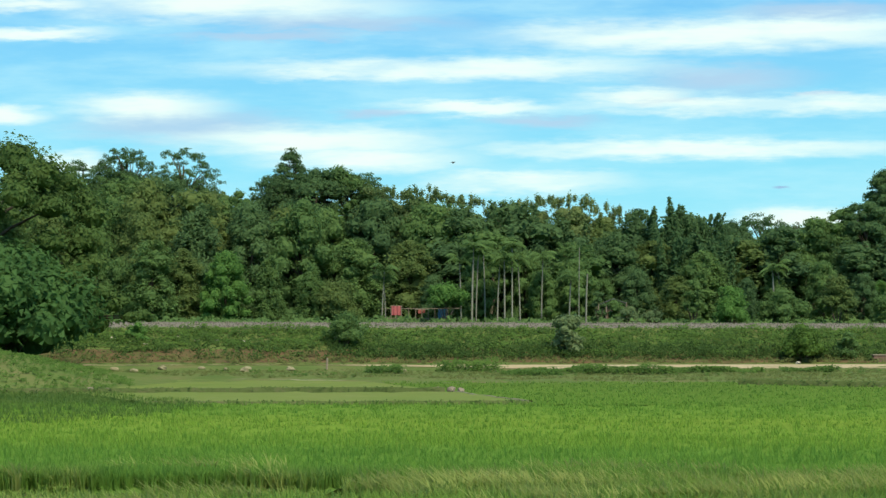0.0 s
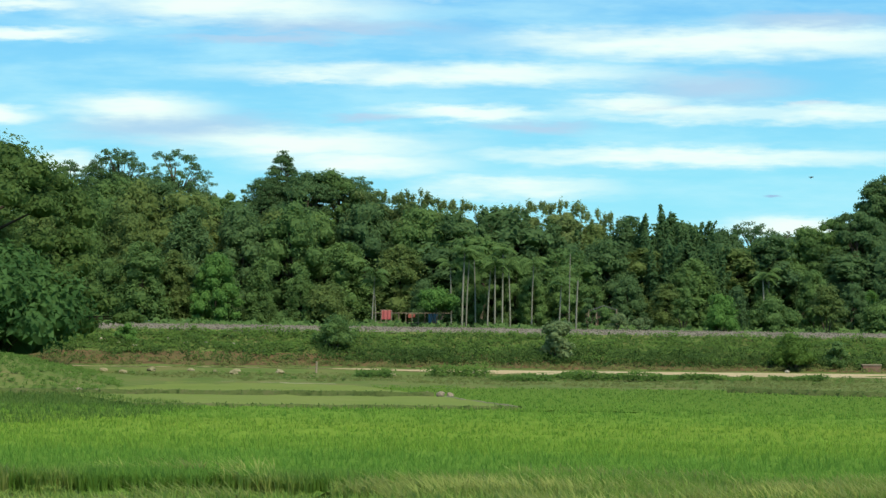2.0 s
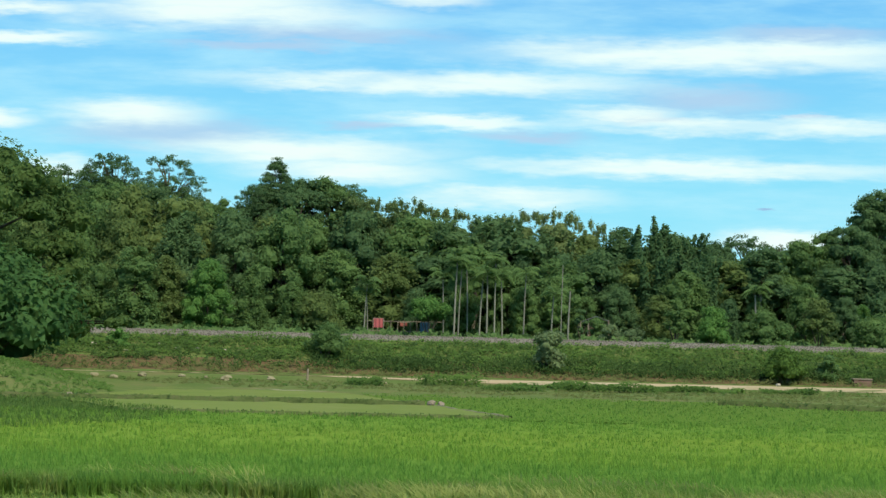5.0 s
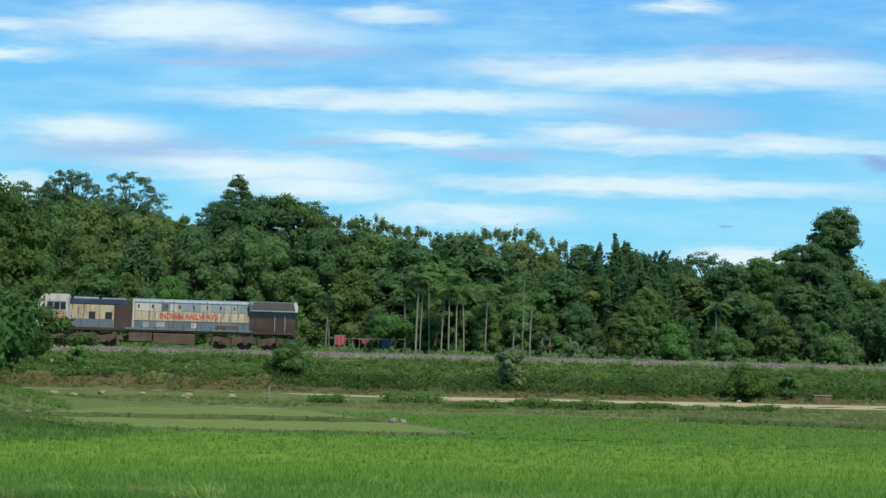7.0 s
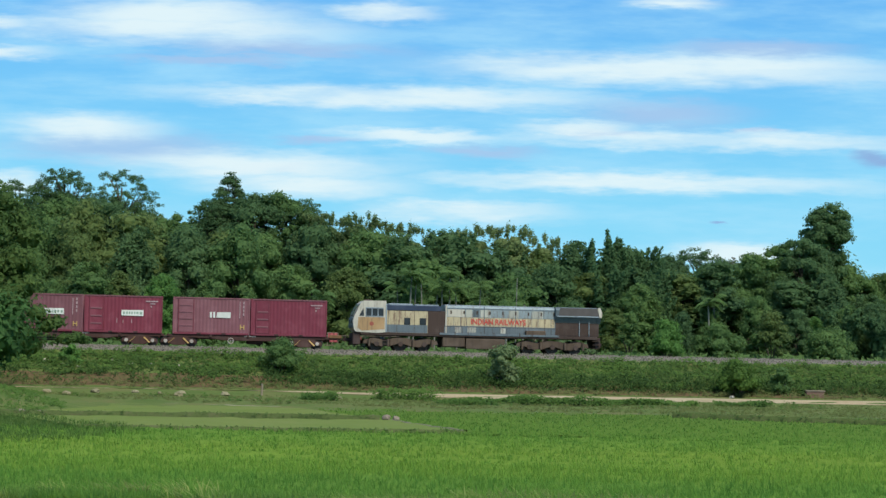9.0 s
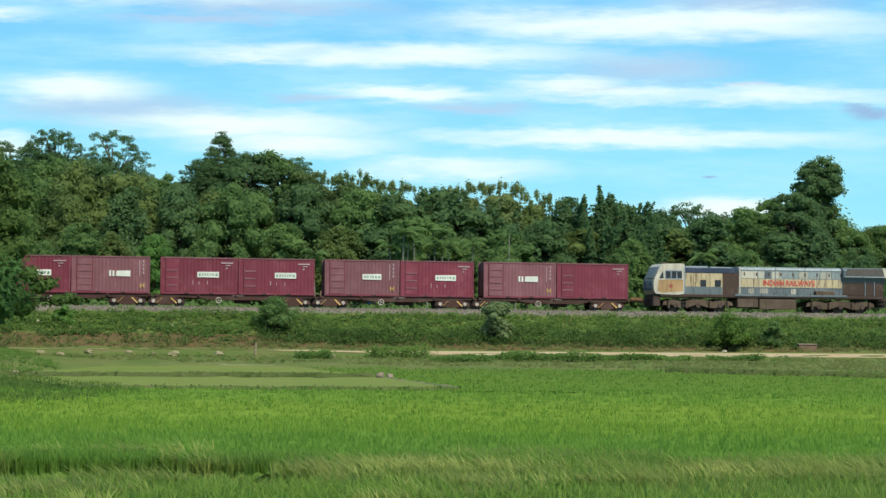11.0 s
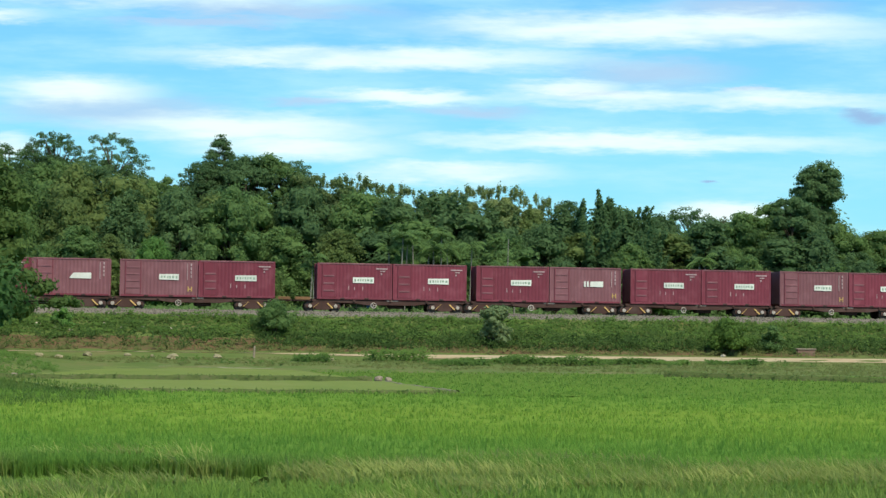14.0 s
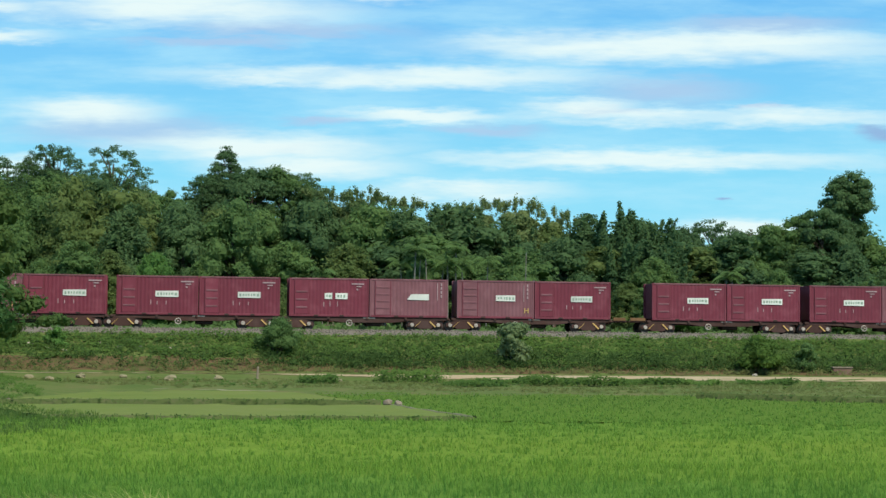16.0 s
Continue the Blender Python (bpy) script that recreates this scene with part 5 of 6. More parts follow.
def make_container(style, label):
    """A twenty-foot box: style says its colour and its labels. Its right end is at x = 0, its floor at z = 0."""
    red = "faded_red" if style["pale"] else "crimson"
    ob = thing("shipping_container", Matrix.Identity(4), label, "container", "containers on the train")
    part("body", wave_body(-LC + 0.12, -0.12, WC / 2 - 0.03, 0.14, HC - 0.10), M[red], ob)
    part("roof", boxes([(-LC + 0.1, -0.1, -WC / 2 + 0.06, WC / 2 - 0.06, HC - 0.10, HC - 0.03)], 0.01), M[red], ob)
    frame_mat = M["faded_red" if style["pale"] else "crimson_frame"]
    for x in (-LC, -0.13):
        for y in (-WC / 2, WC / 2 - 0.13):
            part("corner_post", boxes([(x, x + 0.13, y, y + 0.13, 0.0, HC)], 0.015), frame_mat, ob)
    for y in (-WC / 2, WC / 2 - 0.09):
        part("bottom_rail", boxes([(-LC + 0.13, -0.13, y, y + 0.09, 0.0, 0.15)], 0.01), M["crimson_frame"], ob)
        part("top_rail", boxes([(-LC + 0.13, -0.13, y, y + 0.09, HC - 0.11, HC)], 0.01), M["faded_red"], ob)
    y = -WC / 2 - 0.002
    # the side door, a third of the way along, with its cross bars
    wide = 1.15 if style["pale"] else 1.0
    door = part("side_door", boxes([(-LC + 0.42, -LC + 0.42 + wide, y - 0.012, y + 0.05, 0.17, HC - 0.16)], 0.01), M[red], ob)
    for k in range(4 if style["pale"] else 3):
        z = 0.62 + k * (0.52 if style["pale"] else 0.58)
        part("bar", boxes([(-LC + 0.50, -LC + 0.34 + wide, y - 0.045, y - 0.01, z, z + 0.12)], 0.01), M["faded_red"], door)
    for x in (-LC + 0.40, -LC + 0.40 + wide):
        part("jamb", boxes([(x, x + 0.07, y - 0.03, y - 0.01, 0.16, HC - 0.14)], 0.01), M["crimson_frame"], door)
    r = np.random.RandomState(style["seed"])
    for x0, x1, cut in style["labels"]:
        panel = prism([(x0 + cut, 1.74), (x0, 1.32), (x1, 1.30), (x1, 1.76)], y - 0.012, y + 0.02)
        lab = part("label", panel, M["label_white"], ob, "torn white label panel")
        x = x0 + 0.12 + cut
        while x < x1 - 0.2 and style["ink"]:
            w = r.uniform(0.08, 0.2)
            part("smudge", boxes([(x, x + w, y - 0.018, y - 0.0125, 1.44 + r.uniform(-0.03, 0.03), 1.62)]), M["label_green"], lab)
            x += w + r.uniform(0.05, 0.14)
    if style["pale"]:
        for k in range(4):
            part("mark", boxes([(-0.55, -0.45, y - 0.006, y, 2.40 - k * 0.30, 2.60 - k * 0.30)]), M["mark_white"], ob, "faded white stencil marks")
        part("mark", boxes([(-0.82, -0.77, y - 0.006, y, 1.30, 2.58)]), M["mark_white"], ob)
        if style["yellow"]:
            part("letter", boxes([(-0.76, -0.68, y - 0.012, y, 0.42, 0.80), (-0.50, -0.42, y - 0.012, y, 0.42, 0.80), (-0.68, -0.50, y - 0.012, y, 0.57, 0.65)]), M["mark_yellow"], ob, "pale yellow letter H")
    else:
        part("mark", boxes([(-1.30, -0.36, y - 0.006, y, 2.40, 2.49)]), M["mark_white"], ob, "faded white stencil marks")
        part("mark", boxes([(-0.95, -0.55, y - 0.006, y, 2.22, 2.29), (-0.92, -0.80, y - 0.006, y, 1.98, 2.10)]), M["mark_white"], ob)
        for k in range(3 if style["ink"] else 0):
            x = -3.3 + k * 0.45 + r.uniform(-0.2, 0.2)
            part("scrape", boxes([(x, x + 0.05, y - 0.006, y, 0.75, 0.75 + r.uniform(0.2, 0.5))]), M["mark_white"], ob)
    for x in (-LC * 0.34, -LC * 0.66):
        part("fork_pocket", boxes([(x - 0.16, x + 0.16, y - 0.01, y + 0.03, 0.02, 0.13)]), M["bogie_dark"], ob)
    return ob


def wheel_mesh(radius, wide):
    bm = bmesh.new()
    prof = [(0.0, -wide * 0.55), (radius * 0.22, -wide * 0.55), (radius * 0.28, -wide * 0.25), (radius * 0.80, -wide * 0.2), (radius * 0.84, -wide * 0.5), (radius, -wide * 0.5), (radius, wide * 0.3), (radius + 0.03, wide * 0.5), (0.0, wide * 0.5)]
    rows = []
    for i in range(20):
        a = 2 * math.pi * i / 20
        rows.append([bm.verts.new((q * math.cos(a), y, q * math.sin(a))) for q, y in prof])
    for i in range(20):
        for j in range(len(prof) - 1):
            bm.faces.new((rows[i][j], rows[(i + 1) % 20][j], rows[(i + 1) % 20][j + 1], rows[i][j + 1]))
    bmesh.ops.remove_doubles(bm, verts=bm.verts, dist=1e-5)
    bmesh.ops.recalc_face_normals(bm, faces=bm.faces)
    me = bpy.data.meshes.new("wheel")
    bm.to_mesh(me)
    bm.free()
    me.materials.append(M["wheel_steel"])
    return me


WAGON_WHEEL = wheel_mesh(0.42, 0.14)
LOCO_WHEEL = wheel_mesh(0.55, 0.14)


def wagon_bogie(parent, x):
    bogie = part("bogie", boxes([(x - 0.28, x + 0.28, -1.05, 1.05, 0.40, 0.62)], 0.03), M["bogie_dark"], parent)
    for y in (-1.12, 1.02):
        side = prism([(x - 1.32, 0.30), (x - 1.32, 0.56), (x - 0.62, 0.74), (x + 0.62, 0.74), (x + 1.32, 0.56), (x + 1.32, 0.30), (x + 0.80, 0.34), (x + 0.42, 0.14), (x - 0.42, 0.14), (x - 0.80, 0.34)], y, y + 0.10)
        part("side_frame", side, M["wagon_brown"], bogie)
    for sx in (-1, 1):
        a, b = (x + sx * 0.78, 0.24), (x + sx * 0.34, 0.66)
        dx, dz = 0.045, 0.045
        part("brace", prism([(a[0] - dx, a[1]), (a[0] + dx, a[1] + dz), (b[0] + dx, b[1] + dz), (b[0] - dx, b[1])], -1.18, -1.125), M["strap_yellow"], bogie, "yellow painted brace")
        cap = bmesh.new()
        rod(cap, (x + sx * 1.0, -1.22, 0.43), (x + sx * 1.0, -1.10, 0.43), 0.14, 0.15, 14)
        part("axle_cap", cap, M["hub_white"], bogie, "white axle box cap")
        for y in (-0.86, 0.86):
            w = under("wheel", WAGON_WHEEL, bogie)
            w.matrix_basis = pose(x + sx * 1.0, y, 0.42, 0, 0, 0 if y < 0 else 180)


def make_wagon(end_buffers):
    """A low flat container wagon; x = 0 is the right end of its load."""
    ob = thing("flat_wagon", Matrix.Identity(4), "low brown container flat wagon with white axle caps", "wagon", "flat wagons of the train")
    part("centre_sill", boxes([(-12.3, 0.1, -0.35, 0.35, 0.62, 0.92)], 0.02), M["wagon_brown"], ob)
    for y in (-1.12, 1.02):
        part("side_sill", prism([(-12.35, 0.78), (-12.35, 0.97), (0.15, 0.97), (0.15, 0.78), (-3.2, 0.70), (-4.2, 0.56), (-8.0, 0.56), (-9.0, 0.70)], y, y + 0.10), M["wagon_brown"], ob)
    for x in (-12.25, -9.0, -6.1, -3.2, 0.0):
        part("cross_beam", boxes([(x - 0.09, x + 0.09, -1.2, 1.2, 0.80, 0.975)], 0.015), M["wagon_brown"], ob)
    for x in (-1.7, -11.45):
        wagon_bogie(ob, x)
    for x0, x1 in ((0.1, 0.36), (-12.66, -12.3)):
        part("coupler", boxes([(x0, x1, -0.14, 0.14, 0.62, 0.86)], 0.02), M["bogie_dark"], ob)
    bm = bmesh.new()
    ring(bm, (-7.45, -1.22, 0.52), 0.21, 0.035)
    rod(bm, (-7.45, -1.22, 0.52), (-7.45, -1.0, 0.52), 0.05)
    for k in range(3):
        a = k * 2.1
        rod(bm, (-7.45, -1.22, 0.52), (-7.45 + 0.21 * math.cos(a), -1.22, 0.52 + 0.21 * math.sin(a)), 0.02)
    part("hand_brake_wheel", bm, M["hub_white"], ob, "pale hand brake wheel")
    part("brake_tank", boxes([(-6.2, -4.9, -0.7, 0.2, 0.30, 0.60)], 0.08), M["bogie_dark"], ob)
    part("plate", boxes([(-6.4, -5.5, -1.135, -1.122, 0.86, 0.95)]), M["hub_white"], ob, "pale lettering plate")
    if end_buffers:
        for y in (-0.95, 0.75):
            bm = boxes([(end_buffers - 0.5 if end_buffers < 0 else 0.2, end_buffers if end_buffers < 0 else 0.95, y, y + 0.2, 0.78, 0.98)], 0.03)
            part("buffer", bm, M["bogie_dark"], ob)
        x0, x1 = (0.15, 1.25) if end_buffers > 0 else (-13.75, -12.4)
        part("end_platform", boxes([(x0, x1, -1.1, 1.1, 0.80, 0.90)], 0.02), M["wagon_brown"], ob)
        part("end_beam", boxes([(x0 + 0.1, x1 - 0.05, -1.16, -1.10, 0.90, 1.14)], 0.02), M["rust_beam"], ob, "rusty ochre end beam")
    return ob


# each wagon: metres of its right end behind the engine's nose, and the styles of its two boxes
PLAIN, RED, PALE, SPLIT, BROWN, TORN = "plain", "red", "pale", "split", "brown", "torn"
STYLES = {
    PLAIN: ({"pale": False, "labels": [], "ink": False, "yellow": False, "seed": 1}, "crimson corrugated shipping container without a label"),
    RED: ({"pale": False, "labels": [(-3.12, -1.45, 0.0)], "ink": True, "yellow": False, "seed": 2}, "crimson corrugated shipping container with a white label"),
    PALE: ({"pale": True, "labels": [(-2.95, -1.45, 0.0)], "ink": True, "yellow": True, "seed": 3}, "faded pink-red shipping container with a white label"),
    TORN: ({"pale": True, "labels": [(-3.1, -2.95, 0.0), (-2.85, -2.70, 0.0), (-2.6, -1.5, 0.05)], "ink": False, "yellow": True, "seed": 4}, "faded pink-red shipping container with a torn white label"),
    SPLIT: ({"pale": False, "labels": [(-3.3, -2.75, 0.0), (-2.5, -1.6, 0.0)], "ink": True, "yellow": False, "seed": 5}, "crimson shipping container with a label in two pieces"),
    BROWN: ({"pale": True, "labels": [(-3.1, -1.45, 0.3)], "ink": False, "yellow": False, "seed": 6}, "faded brownish-red shipping container with a torn label"),
}
CONSIST = [(-22.05, PLAIN, TORN), (-34.78, RED, PALE), (-47.51, RED, RED), (-60.24, TORN, RED), (-72.97, RED, RED),
           (-88.20, RED, PALE), (-100.84, BROWN, SPLIT), (-113.46, RED, RED), (-126.10, RED, PALE)]
DECK = 0.98


def make_train():
    """Returns (object, metres behind the nose, height over the rails) for all that rolls."""
    rolling = []
    models = {k: make_container(*v) for k, v in STYLES.items()}
    used = set()
    wagons = {0: make_wagon(0), 1: make_wagon(1), -1: make_wagon(-13.9)}
    used_w = set()
    for i, (x, right, left) in enumerate(CONSIST):
        end = 1 if i in (0, 5) else -1 if i in (4,) else 0
        w = wagons[end] if end not in used_w else copy_thing(wagons[end], Matrix.Identity(4))
        used_w.add(end)
        rolling.append((w, x, 0.0))
        for style, dx in ((right, 0.0), (left, -LC - 0.06)):
            c = models[style] if style not in used else copy_thing(models[style], Matrix.Identity(4))
            used.add(style)
            rolling.append((c, x + dx, DECK))
    return rolling


def lettering(text, size, stretch, depth):
    """A mesh of the words, upright, reading along +x."""
    cu = bpy.data.curves.new("words", "FONT")
    cu.body, cu.size, cu.extrude, cu.align_x, cu.align_y = text, size, depth, "CENTER", "CENTER"
    cu.offset = 0.014
    ob = new("words", cu)
    me = bpy.data.meshes.new_from_object(ob.evaluated_get(bpy.context.evaluated_depsgraph_get()))
    bpy.data.objects.remove(ob)
    me.transform(pose(0, 0, 0, 90) @ Matrix.Diagonal((stretch, 1, 1, 1)))
    return me


def hood(x0, x1, half, z0, z1, chamfer=0.18):
    """A hood with chamfered roof edges, drawn along x."""
    prof = [(-half, z0), (-half, z1 - chamfer), (-half + chamfer, z1), (half - chamfer, z1), (half, z1 - chamfer), (half, z0)]
    bm = bmesh.new()
    a = [bm.verts.new((x0, y, z)) for y, z in prof]
    b = [bm.verts.new((x1, y, z)) for y, z in prof]
    bm.faces.new(a)
    bm.faces.new(b[::-1])
    for i in range(len(a)):
        j = (i + 1) % len(a)
        bm.faces.new((a[j], a[i], b[i], b[j]))
    bmesh.ops.recalc_face_normals(bm, faces=bm.faces)
    return bm


def make_loco():
    """A hood diesel engine, cab last: x = 0 is the tip of the long hood, z = 0 the rail."""
    ob = thing("diesel_locomotive", Matrix.Identity(4), "weathered cream and blue-grey diesel engine with red lettering", "locomotive")
    part("frame", boxes([(-19.5, -0.35, -1.42, 1.42, 1.22, 1.46)], 0.03), M["loco_brown"], ob)
    part("walkway_edge", boxes([(-13.2, -3.5, -1.47, -1.425, 1.36, 1.52)], 0.01), M["loco_blue"], ob)
    body = part("long_hood", hood(-12.65, -3.65, 1.0, 1.46, 3.72), M["loco_haze"], ob)
    y = -1.0
    part("cream_band", boxes([(-12.65, -3.77, y - 0.012, y, 2.12, 2.80)]), M["loco_cream"], body, "cream band")
    part("lower_band", boxes([(-12.78, -3.77, y - 0.010, y, 1.48, 2.12)]), M["loco_blue"], body, "blue-grey lower band")
    part("roof_cover", boxes([(-12.75, -3.8, -0.80, 0.80, 3.72, 3.78)], 0.02), M["loco_roof"], body, "pale blue-grey roof")
    panels = [(-12.50, -11.15, "loco_white"), (-11.05, -10.55, "loco_pale"), (-10.45, -9.95, "loco_blue"), (-9.85, -9.05, "loco_pale"), (-8.95, -7.65, "loco_haze"),
              (-7.55, -6.75, "loco_pale"), (-6.65, -5.75, "loco_haze"), (-5.65, -4.75, "loco_pale"), (-4.70, -3.85, "loco_haze")]
    for x0, x1, coat in panels:
        part("door", boxes([(x0, x1, y - 0.024, y - 0.004, 2.83, 3.42)], 0.008), M[coat], body)
    for i in range(17):
        x = -12.55 + i * 0.53
        part("seam", boxes([(x - 0.012, x + 0.012, y - 0.022, y - 0.013, 1.5, 2.80)]), M["loco_brown" if i in (0, 7, 12, 15) else "loco_blue"], body)
    for x in (-9.55, -7.0, -3.75):
        part("joint", boxes([(x - 0.03, x + 0.03, y - 0.03, y - 0.013, 1.5, 3.70)]), M["loco_blue"], body)
    for x, w, z0, z1 in ((-11.9, 0.5, 1.56, 2.05), (-10.9, 0.7, 1.60, 2.02), (-8.2, 0.4, 1.58, 2.0)):
        part("patch", boxes([(x, x + w, y - 0.02, y - 0.012, z0, z1)]), M["loco_pale"], body, "flaking pale paint patch")
    part("brown_box", boxes([(-6.2, -4.6, -1.42, -1.02, 1.20, 1.86)], 0.04), M["loco_bogie"], ob, "rusty brown walkway locker")
    part("hood_edge", boxes([(-12.7, -12.58, -1.06, 1.06, 1.46, 3.74)], 0.01), M["loco_white"], body)
    words = lettering("INDIAN RAILWAYS", 0.62, 0.85, 0.004)
    words.materials.append(M["letter_red"])
    w = under("lettering", words, body, "red capital letters INDIAN RAILWAYS")
    w.matrix_basis = pose(-8.4, y - 0.034, 2.45)
    # radiator section with its flared top
    rad = part("radiator_hood", boxes([(-3.75, -0.12, -1.02, 1.02, 1.46, 2.55)], 0.02), M["loco_brown"], ob)
    flare = bmesh.new()
    prof = [(-1.02, 2.55), (-1.30, 3.05), (-1.36, 3.55), (-1.05, 3.80), (1.05, 3.80), (1.36, 3.55), (1.30, 3.05), (1.02, 2.55)]
    a = [flare.verts.new((-3.75, q, z)) for q, z in prof]
    b = [flare.verts.new((-0.02, q, z)) for q, z in prof]
    flare.faces.new(a)
    flare.faces.new(b[::-1])
    for i in range(len(a)):
        j = (i + 1) % len(a)
        flare.faces.new((a[j], a[i], b[i], b[j]))
    bmesh.ops.recalc_face_normals(flare, faces=flare.faces)
    top = part("flared_top", flare, M["loco_blue"], rad)
    part("grille", prism([(-3.55, 3.12), (-3.4, 3.74), (-0.30, 3.74), (-0.20, 3.12)], -1.39, -1.30), M["grille"], rad)
    part("rim", boxes([(-3.65, -0.05, -1.38, -1.33, 3.02, 3.12)], 0.01), M["loco_roof"], rad)
    part("end_flange", prism([(-0.16, 3.02), (-0.34, 3.78), (-0.12, 3.82), (0.05, 3.40), (0.02, 3.02)], -1.42, 1.42), M["loco_white"], rad, "white end flange")
    for x in (-1.75, -0.95):
        bm = bmesh.new()
        rod(bm, (x, -1.08, 1.5), (x, -1.08, 2.9), 0.035)
        part("pipe", bm, M["loco_roof"], rad)
    # equipment section beside the cab
    mid = part("short_hood", hood(-17.5, -14.1, 0.98, 1.46, 3.30, 0.1), M["loco_cream"], ob)
    part("lower_band", boxes([(-17.5, -14.12, -0.995, -0.98, 1.48, 2.10)]), M["loco_blue"], mid, "blue-grey lower band")
    part("upper_band", boxes([(-17.5, -13.05, -1.02, 1.02, 3.22, 3.62)], 0.03), M["loco_navy"], mid, "dark blue upper band")
    part("roof_box", boxes([(-17.2, -15.3, -0.8, 0.8, 3.62, 3.78)], 0.03), M["loco_roof"], mid)
    part("roof_box", boxes([(-15.1, -13.2, -0.8, 0.8, 3.62, 3.74)], 0.03), M["loco_roof"], mid)
    for x in (-16.0, -14.75):
        part("vent", boxes([(x, x + 0.50, -1.02, -0.985, 2.12, 2.66)], 0.01), M["dark_glass"], mid, "dark square vent")
    for x in (-17.3, -16.6, -15.2):
        part("seam", boxes([(x, x + 0.03, -1.0, -0.985, 1.5, 3.2)]), M["loco_brown"], mid)
    part("dark_panel", boxes([(-14.1, -12.7, -1.0, 1.0, 1.46, 3.25)], 0.02), M["loco_brown"], ob, "dark brown intake panel")
    # cab
    outline = [(-20.05, 1.70), (-20.12, 2.25), (-20.02, 2.70), (-19.55, 3.72), (-19.30, 3.92), (-17.55, 3.95), (-17.5, 3.8), (-17.5, 1.46), (-18.2, 1.40), (-19.9, 1.46)]
    cab = part("cab", prism(outline, -1.46, 1.46), M["loco_white"], ob)
    part("side_patch", prism([(-19.75, 1.75), (-19.72, 2.62), (-17.62, 2.62), (-17.62, 1.70), (-19.4, 1.55)], -1.475, -1.462), M["loco_orange"], cab, "faded orange panel under the windows")
    bm = bmesh.new()
    rod(bm, (-18.65, -1.475, 2.12), (-18.65, -1.485, 2.12), 0.17, 0.17, 16)
    part("emblem", bm, M["orange_cloth"], cab, "faded round emblem")
    part("window_frame", boxes([(-19.15, -17.72, -1.485, -1.462, 2.66, 3.40)], 0.01), M["loco_roof"], cab)
    for x in (-19.08, -18.60, -18.12):
        part("window", boxes([(x, x + 0.40, -1.495, -1.475, 2.74, 3.32)], 0.01), M["dark_glass"], cab, "dark cab window")
    part("quarter_light", prism([(-19.66, 2.72), (-19.32, 3.34), (-19.26, 2.72)], -1.48, -1.462), M["dark_glass"], cab)
    part("windscreen", prism([(-20.06, 2.74), (-20.10, 2.76), (-19.66, 3.66), (-19.62, 3.64)], -1.2, 1.2), M["screen_glass"], cab, "slanted windscreen")
    part("nose_front", boxes([(-20.16, -20.06, -1.3, 1.3, 1.75, 2.60)], 0.03), M["loco_haze"], cab)
    for yy in (-0.85, 0.55):
        part("headlight", boxes([(-20.20, -20.15, yy, yy + 0.3, 2.15, 2.40)], 0.02), M["dark_glass"], cab, "dark headlight recess")
    part("nose_stripe", boxes([(-20.18, -20.15, -1.25, 1.25, 1.80, 1.98)]), M["loco_blue"], cab)
    part("horn", boxes([(-19.1, -18.5, -0.3, 0.3, 3.95, 4.06)], 0.03), M["loco_brown"], cab)
    part("rear_post", boxes([(-17.56, -17.44, -1.47, -1.0, 1.46, 3.70)], 0.02), M["loco_roof"], cab)
    part("pilot", boxes([(-20.1, -19.5, -1.3, 1.3, 0.45, 1.40)], 0.05), M["bogie_dark"], ob)
    part("pilot", boxes([(-0.5, -0.05, -1.3, 1.3, 0.55, 1.40)], 0.05), M["bogie_dark"], ob)
    for x0, x1 in ((-20.75, -20.1), (-0.05, 0.35)):
        part("coupler", boxes([(x0, x1, -0.16, 0.16, 0.70, 0.98)], 0.03), M["bogie_dark"], ob)
    part("roof_seam", boxes([(-12.75, -3.8, -1.012, -0.99, 3.44, 3.54)]), M["loco_blue"], body)
    for i in range(9):
        x = -12.3 + i * 1.05
        part("latch", boxes([(x, x + 0.12, y - 0.035, y - 0.012, 3.05, 3.32)]), M["loco_brown"], body)
        part("step_iron", boxes([(x + 0.3, x + 0.36, -1.47, -1.44, 1.30, 1.62)]), M["loco_brown"], body)
    # tanks, bogies, rails
    part("air_tank", boxes([(-12.95, -11.15, -1.35, 1.35, 0.42, 1.22)], 0.06), M["loco_bogie"], ob)
    part("fuel_tank", hood(-11.05, -7.9, 1.38, 0.32, 1.18, 0.12), M["loco_bogie"], ob)
    for cx in (-16.3, -4.0):
        bogie = part("bogie", boxes([(cx - 2.5, cx + 2.5, -0.9, 0.9, 0.55, 0.95)], 0.04), M["loco_brown"], ob)
        for yy in (-1.28, 1.14):
            pts = [(cx - 3.0, 0.55), (cx - 2.9, 0.85), (cx - 2.2, 1.02), (cx - 1.2, 0.86), (cx - 0.5, 1.04), (cx + 0.5, 1.04), (cx + 1.2, 0.86), (cx + 2.2, 1.02), (cx + 2.9, 0.85), (cx + 3.0, 0.55),
                   (cx + 2.3, 0.62), (cx + 1.5, 0.34), (cx + 0.8, 0.40), (cx, 0.66), (cx - 0.8, 0.40), (cx - 1.5, 0.34), (cx - 2.3, 0.62)]
            part("side_frame", prism(pts, yy, yy + 0.14), M["loco_bogie"], bogie)
        for k in (-1.9, 0.0, 1.9):
            cap = bmesh.new()
            rod(cap, (cx + k, -1.36, 0.55), (cx + k, -1.20, 0.55), 0.19, 0.21, 12)
            part("axle_box", cap, M["loco_brown"], bogie)
            for yy in (-0.86, 0.86):
                wh = under("wheel", LOCO_WHEEL, bogie)
                wh.matrix_basis = pose(cx + k, yy, 0.55, 0, 0, 0 if yy < 0 else 180)
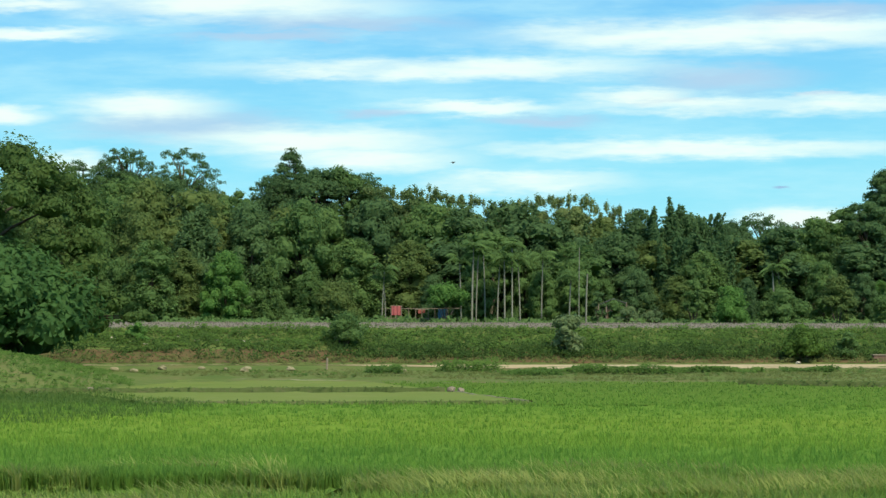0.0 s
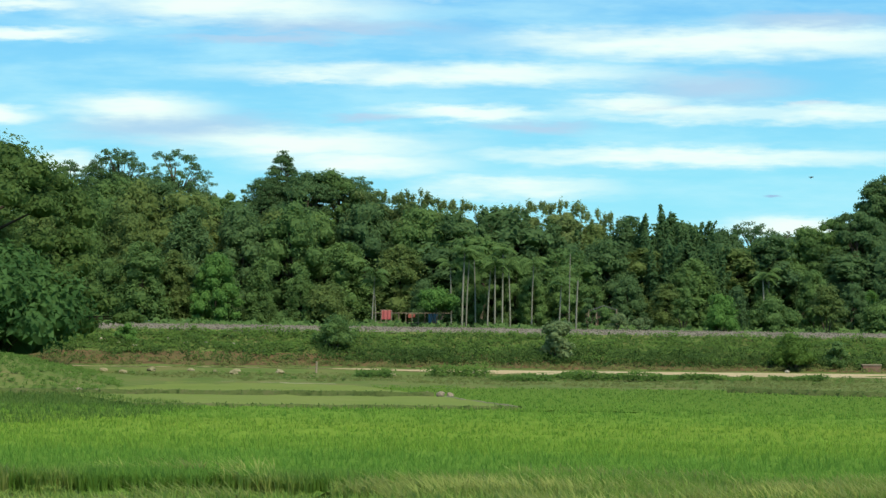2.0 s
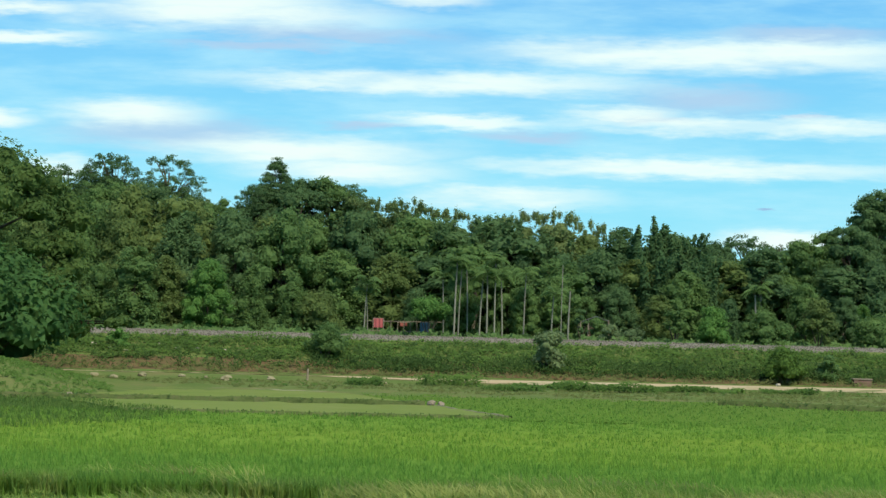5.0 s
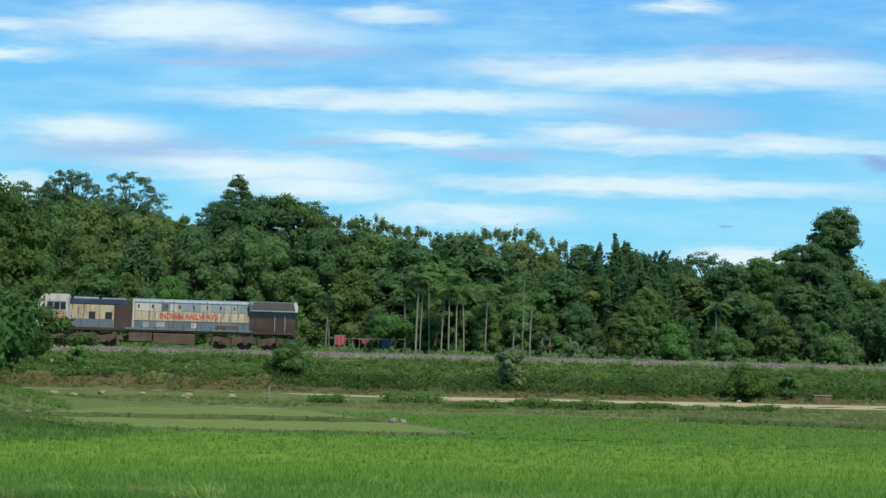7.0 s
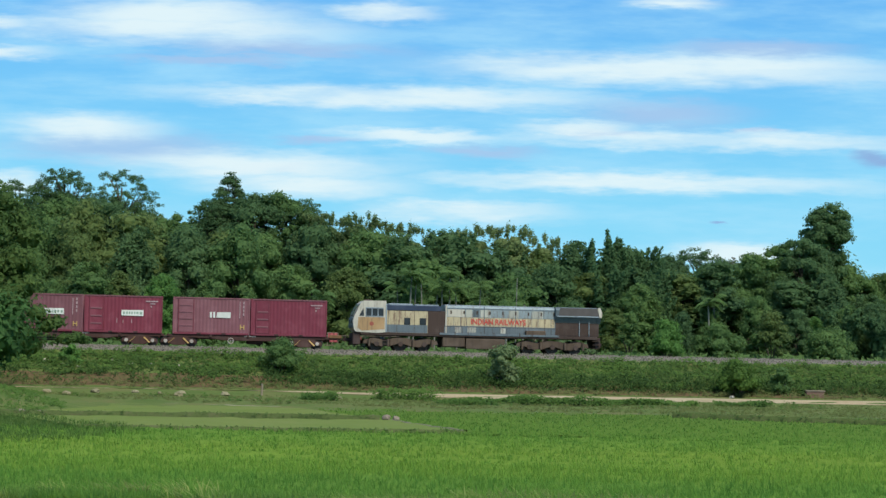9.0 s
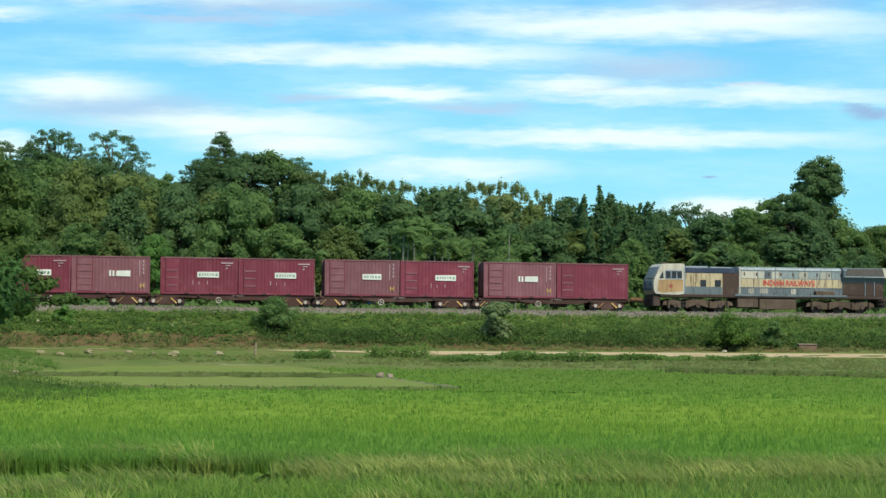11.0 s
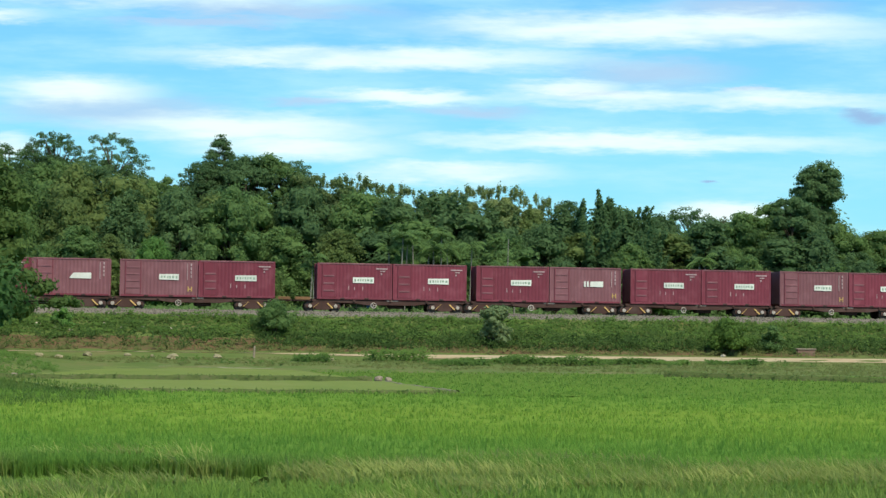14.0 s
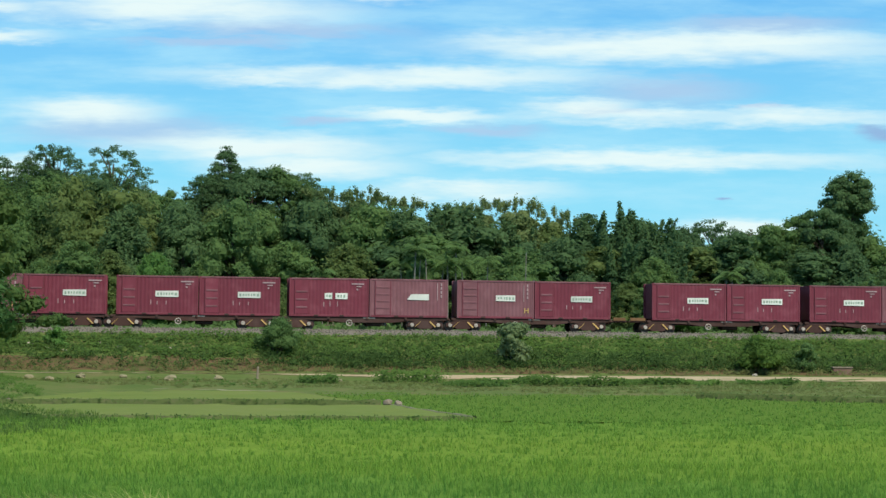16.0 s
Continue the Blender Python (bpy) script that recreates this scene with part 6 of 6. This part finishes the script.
        for k in (-2.5, -1.0, 1.0, 2.5):
            bm = bmesh.new()
            rod(bm, (cx + k, -1.38, 0.35), (cx + k, -1.38, 0.95), 0.09, 0.09, 10)
            part("spring", bm, M["loco_bogie"], bogie)
    rail = part("hand_rail", boxes([(-13.2, -0.5, -1.44, -1.41, 2.02, 2.05)]), M["loco_brown"], ob)
    for i in range(8):
        x = -13.2 + i * 1.81
        bm = bmesh.new()
        rod(bm, (x, -1.425, 1.46), (x, -1.425, 2.04), 0.018)
        part("stanchion", bm, M["loco_brown"], rail)
    for x in (-17.4, -0.45):
        steps = part("steps", boxes([(x - 0.3, x + 0.3, -1.46, -1.2, 0.5 + 0.3 * k, 0.54 + 0.3 * k) for k in range(3)]), M["loco_brown"], ob)
    return ob


TRAIN = make_train()
TRAIN.append((make_loco(), 0.12, 0.0))


def make_bird():
    """A small dark bird with half-spread wings, heading along +x."""
    ob = thing("bird", pose(-3.5, 90, 11.8), "small dark bird in level flight over the fields", "bird")
    dark = surface("feather", [(0.02, 0.018, 0.016), (0.05, 0.045, 0.04)], 8, 60)
    bm = bmesh.new()
    bmesh.ops.create_icosphere(bm, subdivisions=2, radius=1.0, matrix=Matrix.Diagonal((0.09, 0.035, 0.035, 1)))
    bmesh.ops.create_icosphere(bm, subdivisions=1, radius=1.0, matrix=Matrix.Translation((0.09, 0, 0.01)) @ Matrix.Diagonal((0.03, 0.025, 0.025, 1)))
    part("body", bm, dark, ob)
    part("tail", prism([(-0.07, 0.0), (-0.17, 0.012), (-0.17, 0.0), (-0.07, -0.012)], -0.03, 0.03), dark, ob)
    wings = []
    for sy in (-1, 1):
        bm = bmesh.new()
        pts = [(0.04, 0.02), (0.05, 0.08), (0.0, 0.17), (-0.04, 0.15), (-0.05, 0.02)]
        lo = [bm.verts.new((x, sy * y, 0.0)) for x, y in pts]
        hi = [bm.verts.new((x, sy * y, 0.012)) for x, y in pts]
        bm.faces.new(lo)
        bm.faces.new(hi[::-1])
        for i in range(5):
            bm.faces.new((lo[(i + 1) % 5], lo[i], hi[i], hi[(i + 1) % 5]))
        bmesh.ops.recalc_face_normals(bm, faces=bm.faces)
        wings.append((part("wing", bm, dark, ob), sy))
    return ob, wings


BIRD, WINGS = make_bird()


def motions():
    """The train runs from behind the trees along the bank; a bird crosses the sky."""
    nose = [(0.0, -101.4), (6.5, -19.78), (8.0, -1.0), (10.5, 30.34), (12.5, 55.41), (15.0, 86.9), (16.0, 99.5)]
    for ob, back, lift in TRAIN:
        walk(ob, [(t, Matrix.Translation(on_track(s + back, 0, RAIL + lift)) @ pose(0, 0, 0, 0, 0, HEADING)) for t, s in nose])
    count = int(16.0 * FPS) + 1
    for ob, back, lift in TRAIN:
        for wheel in ob.children_recursive:
            if wheel.name.split(".")[0] != "wheel" or wheel.matrix_basis.translation.y > 0:
                continue
            place, radius = wheel.matrix_basis.translation.copy(), wheel.matrix_basis.translation.z
            step = math.degrees(12.55 / FPS / radius)
            walk(wheel, [(k / FPS, pose(*place, 0, (k * step) % 360, 0)) for k in range(count)])
    flight = [(0.0, -3.5, 11.8), (0.5, 1.55, 11.95), (1.0, 6.2, 12.05), (1.5, 11.0, 11.9), (2.0, 15.9, 11.45), (2.5, 20.3, 11.2), (4.0, 34.0, 11.6), (8.0, 72.0, 14.0), (16.0, 150.0, 20.0)]
    walk(BIRD, [(t, pose(x, 90, z)) for t, x, z in flight])
    for wing, side in WINGS:
        walk(wing, [(k * 0.1, pose(0, 0, 0, side * (28 if k % 2 else -18))) for k in range(161)])


motions()
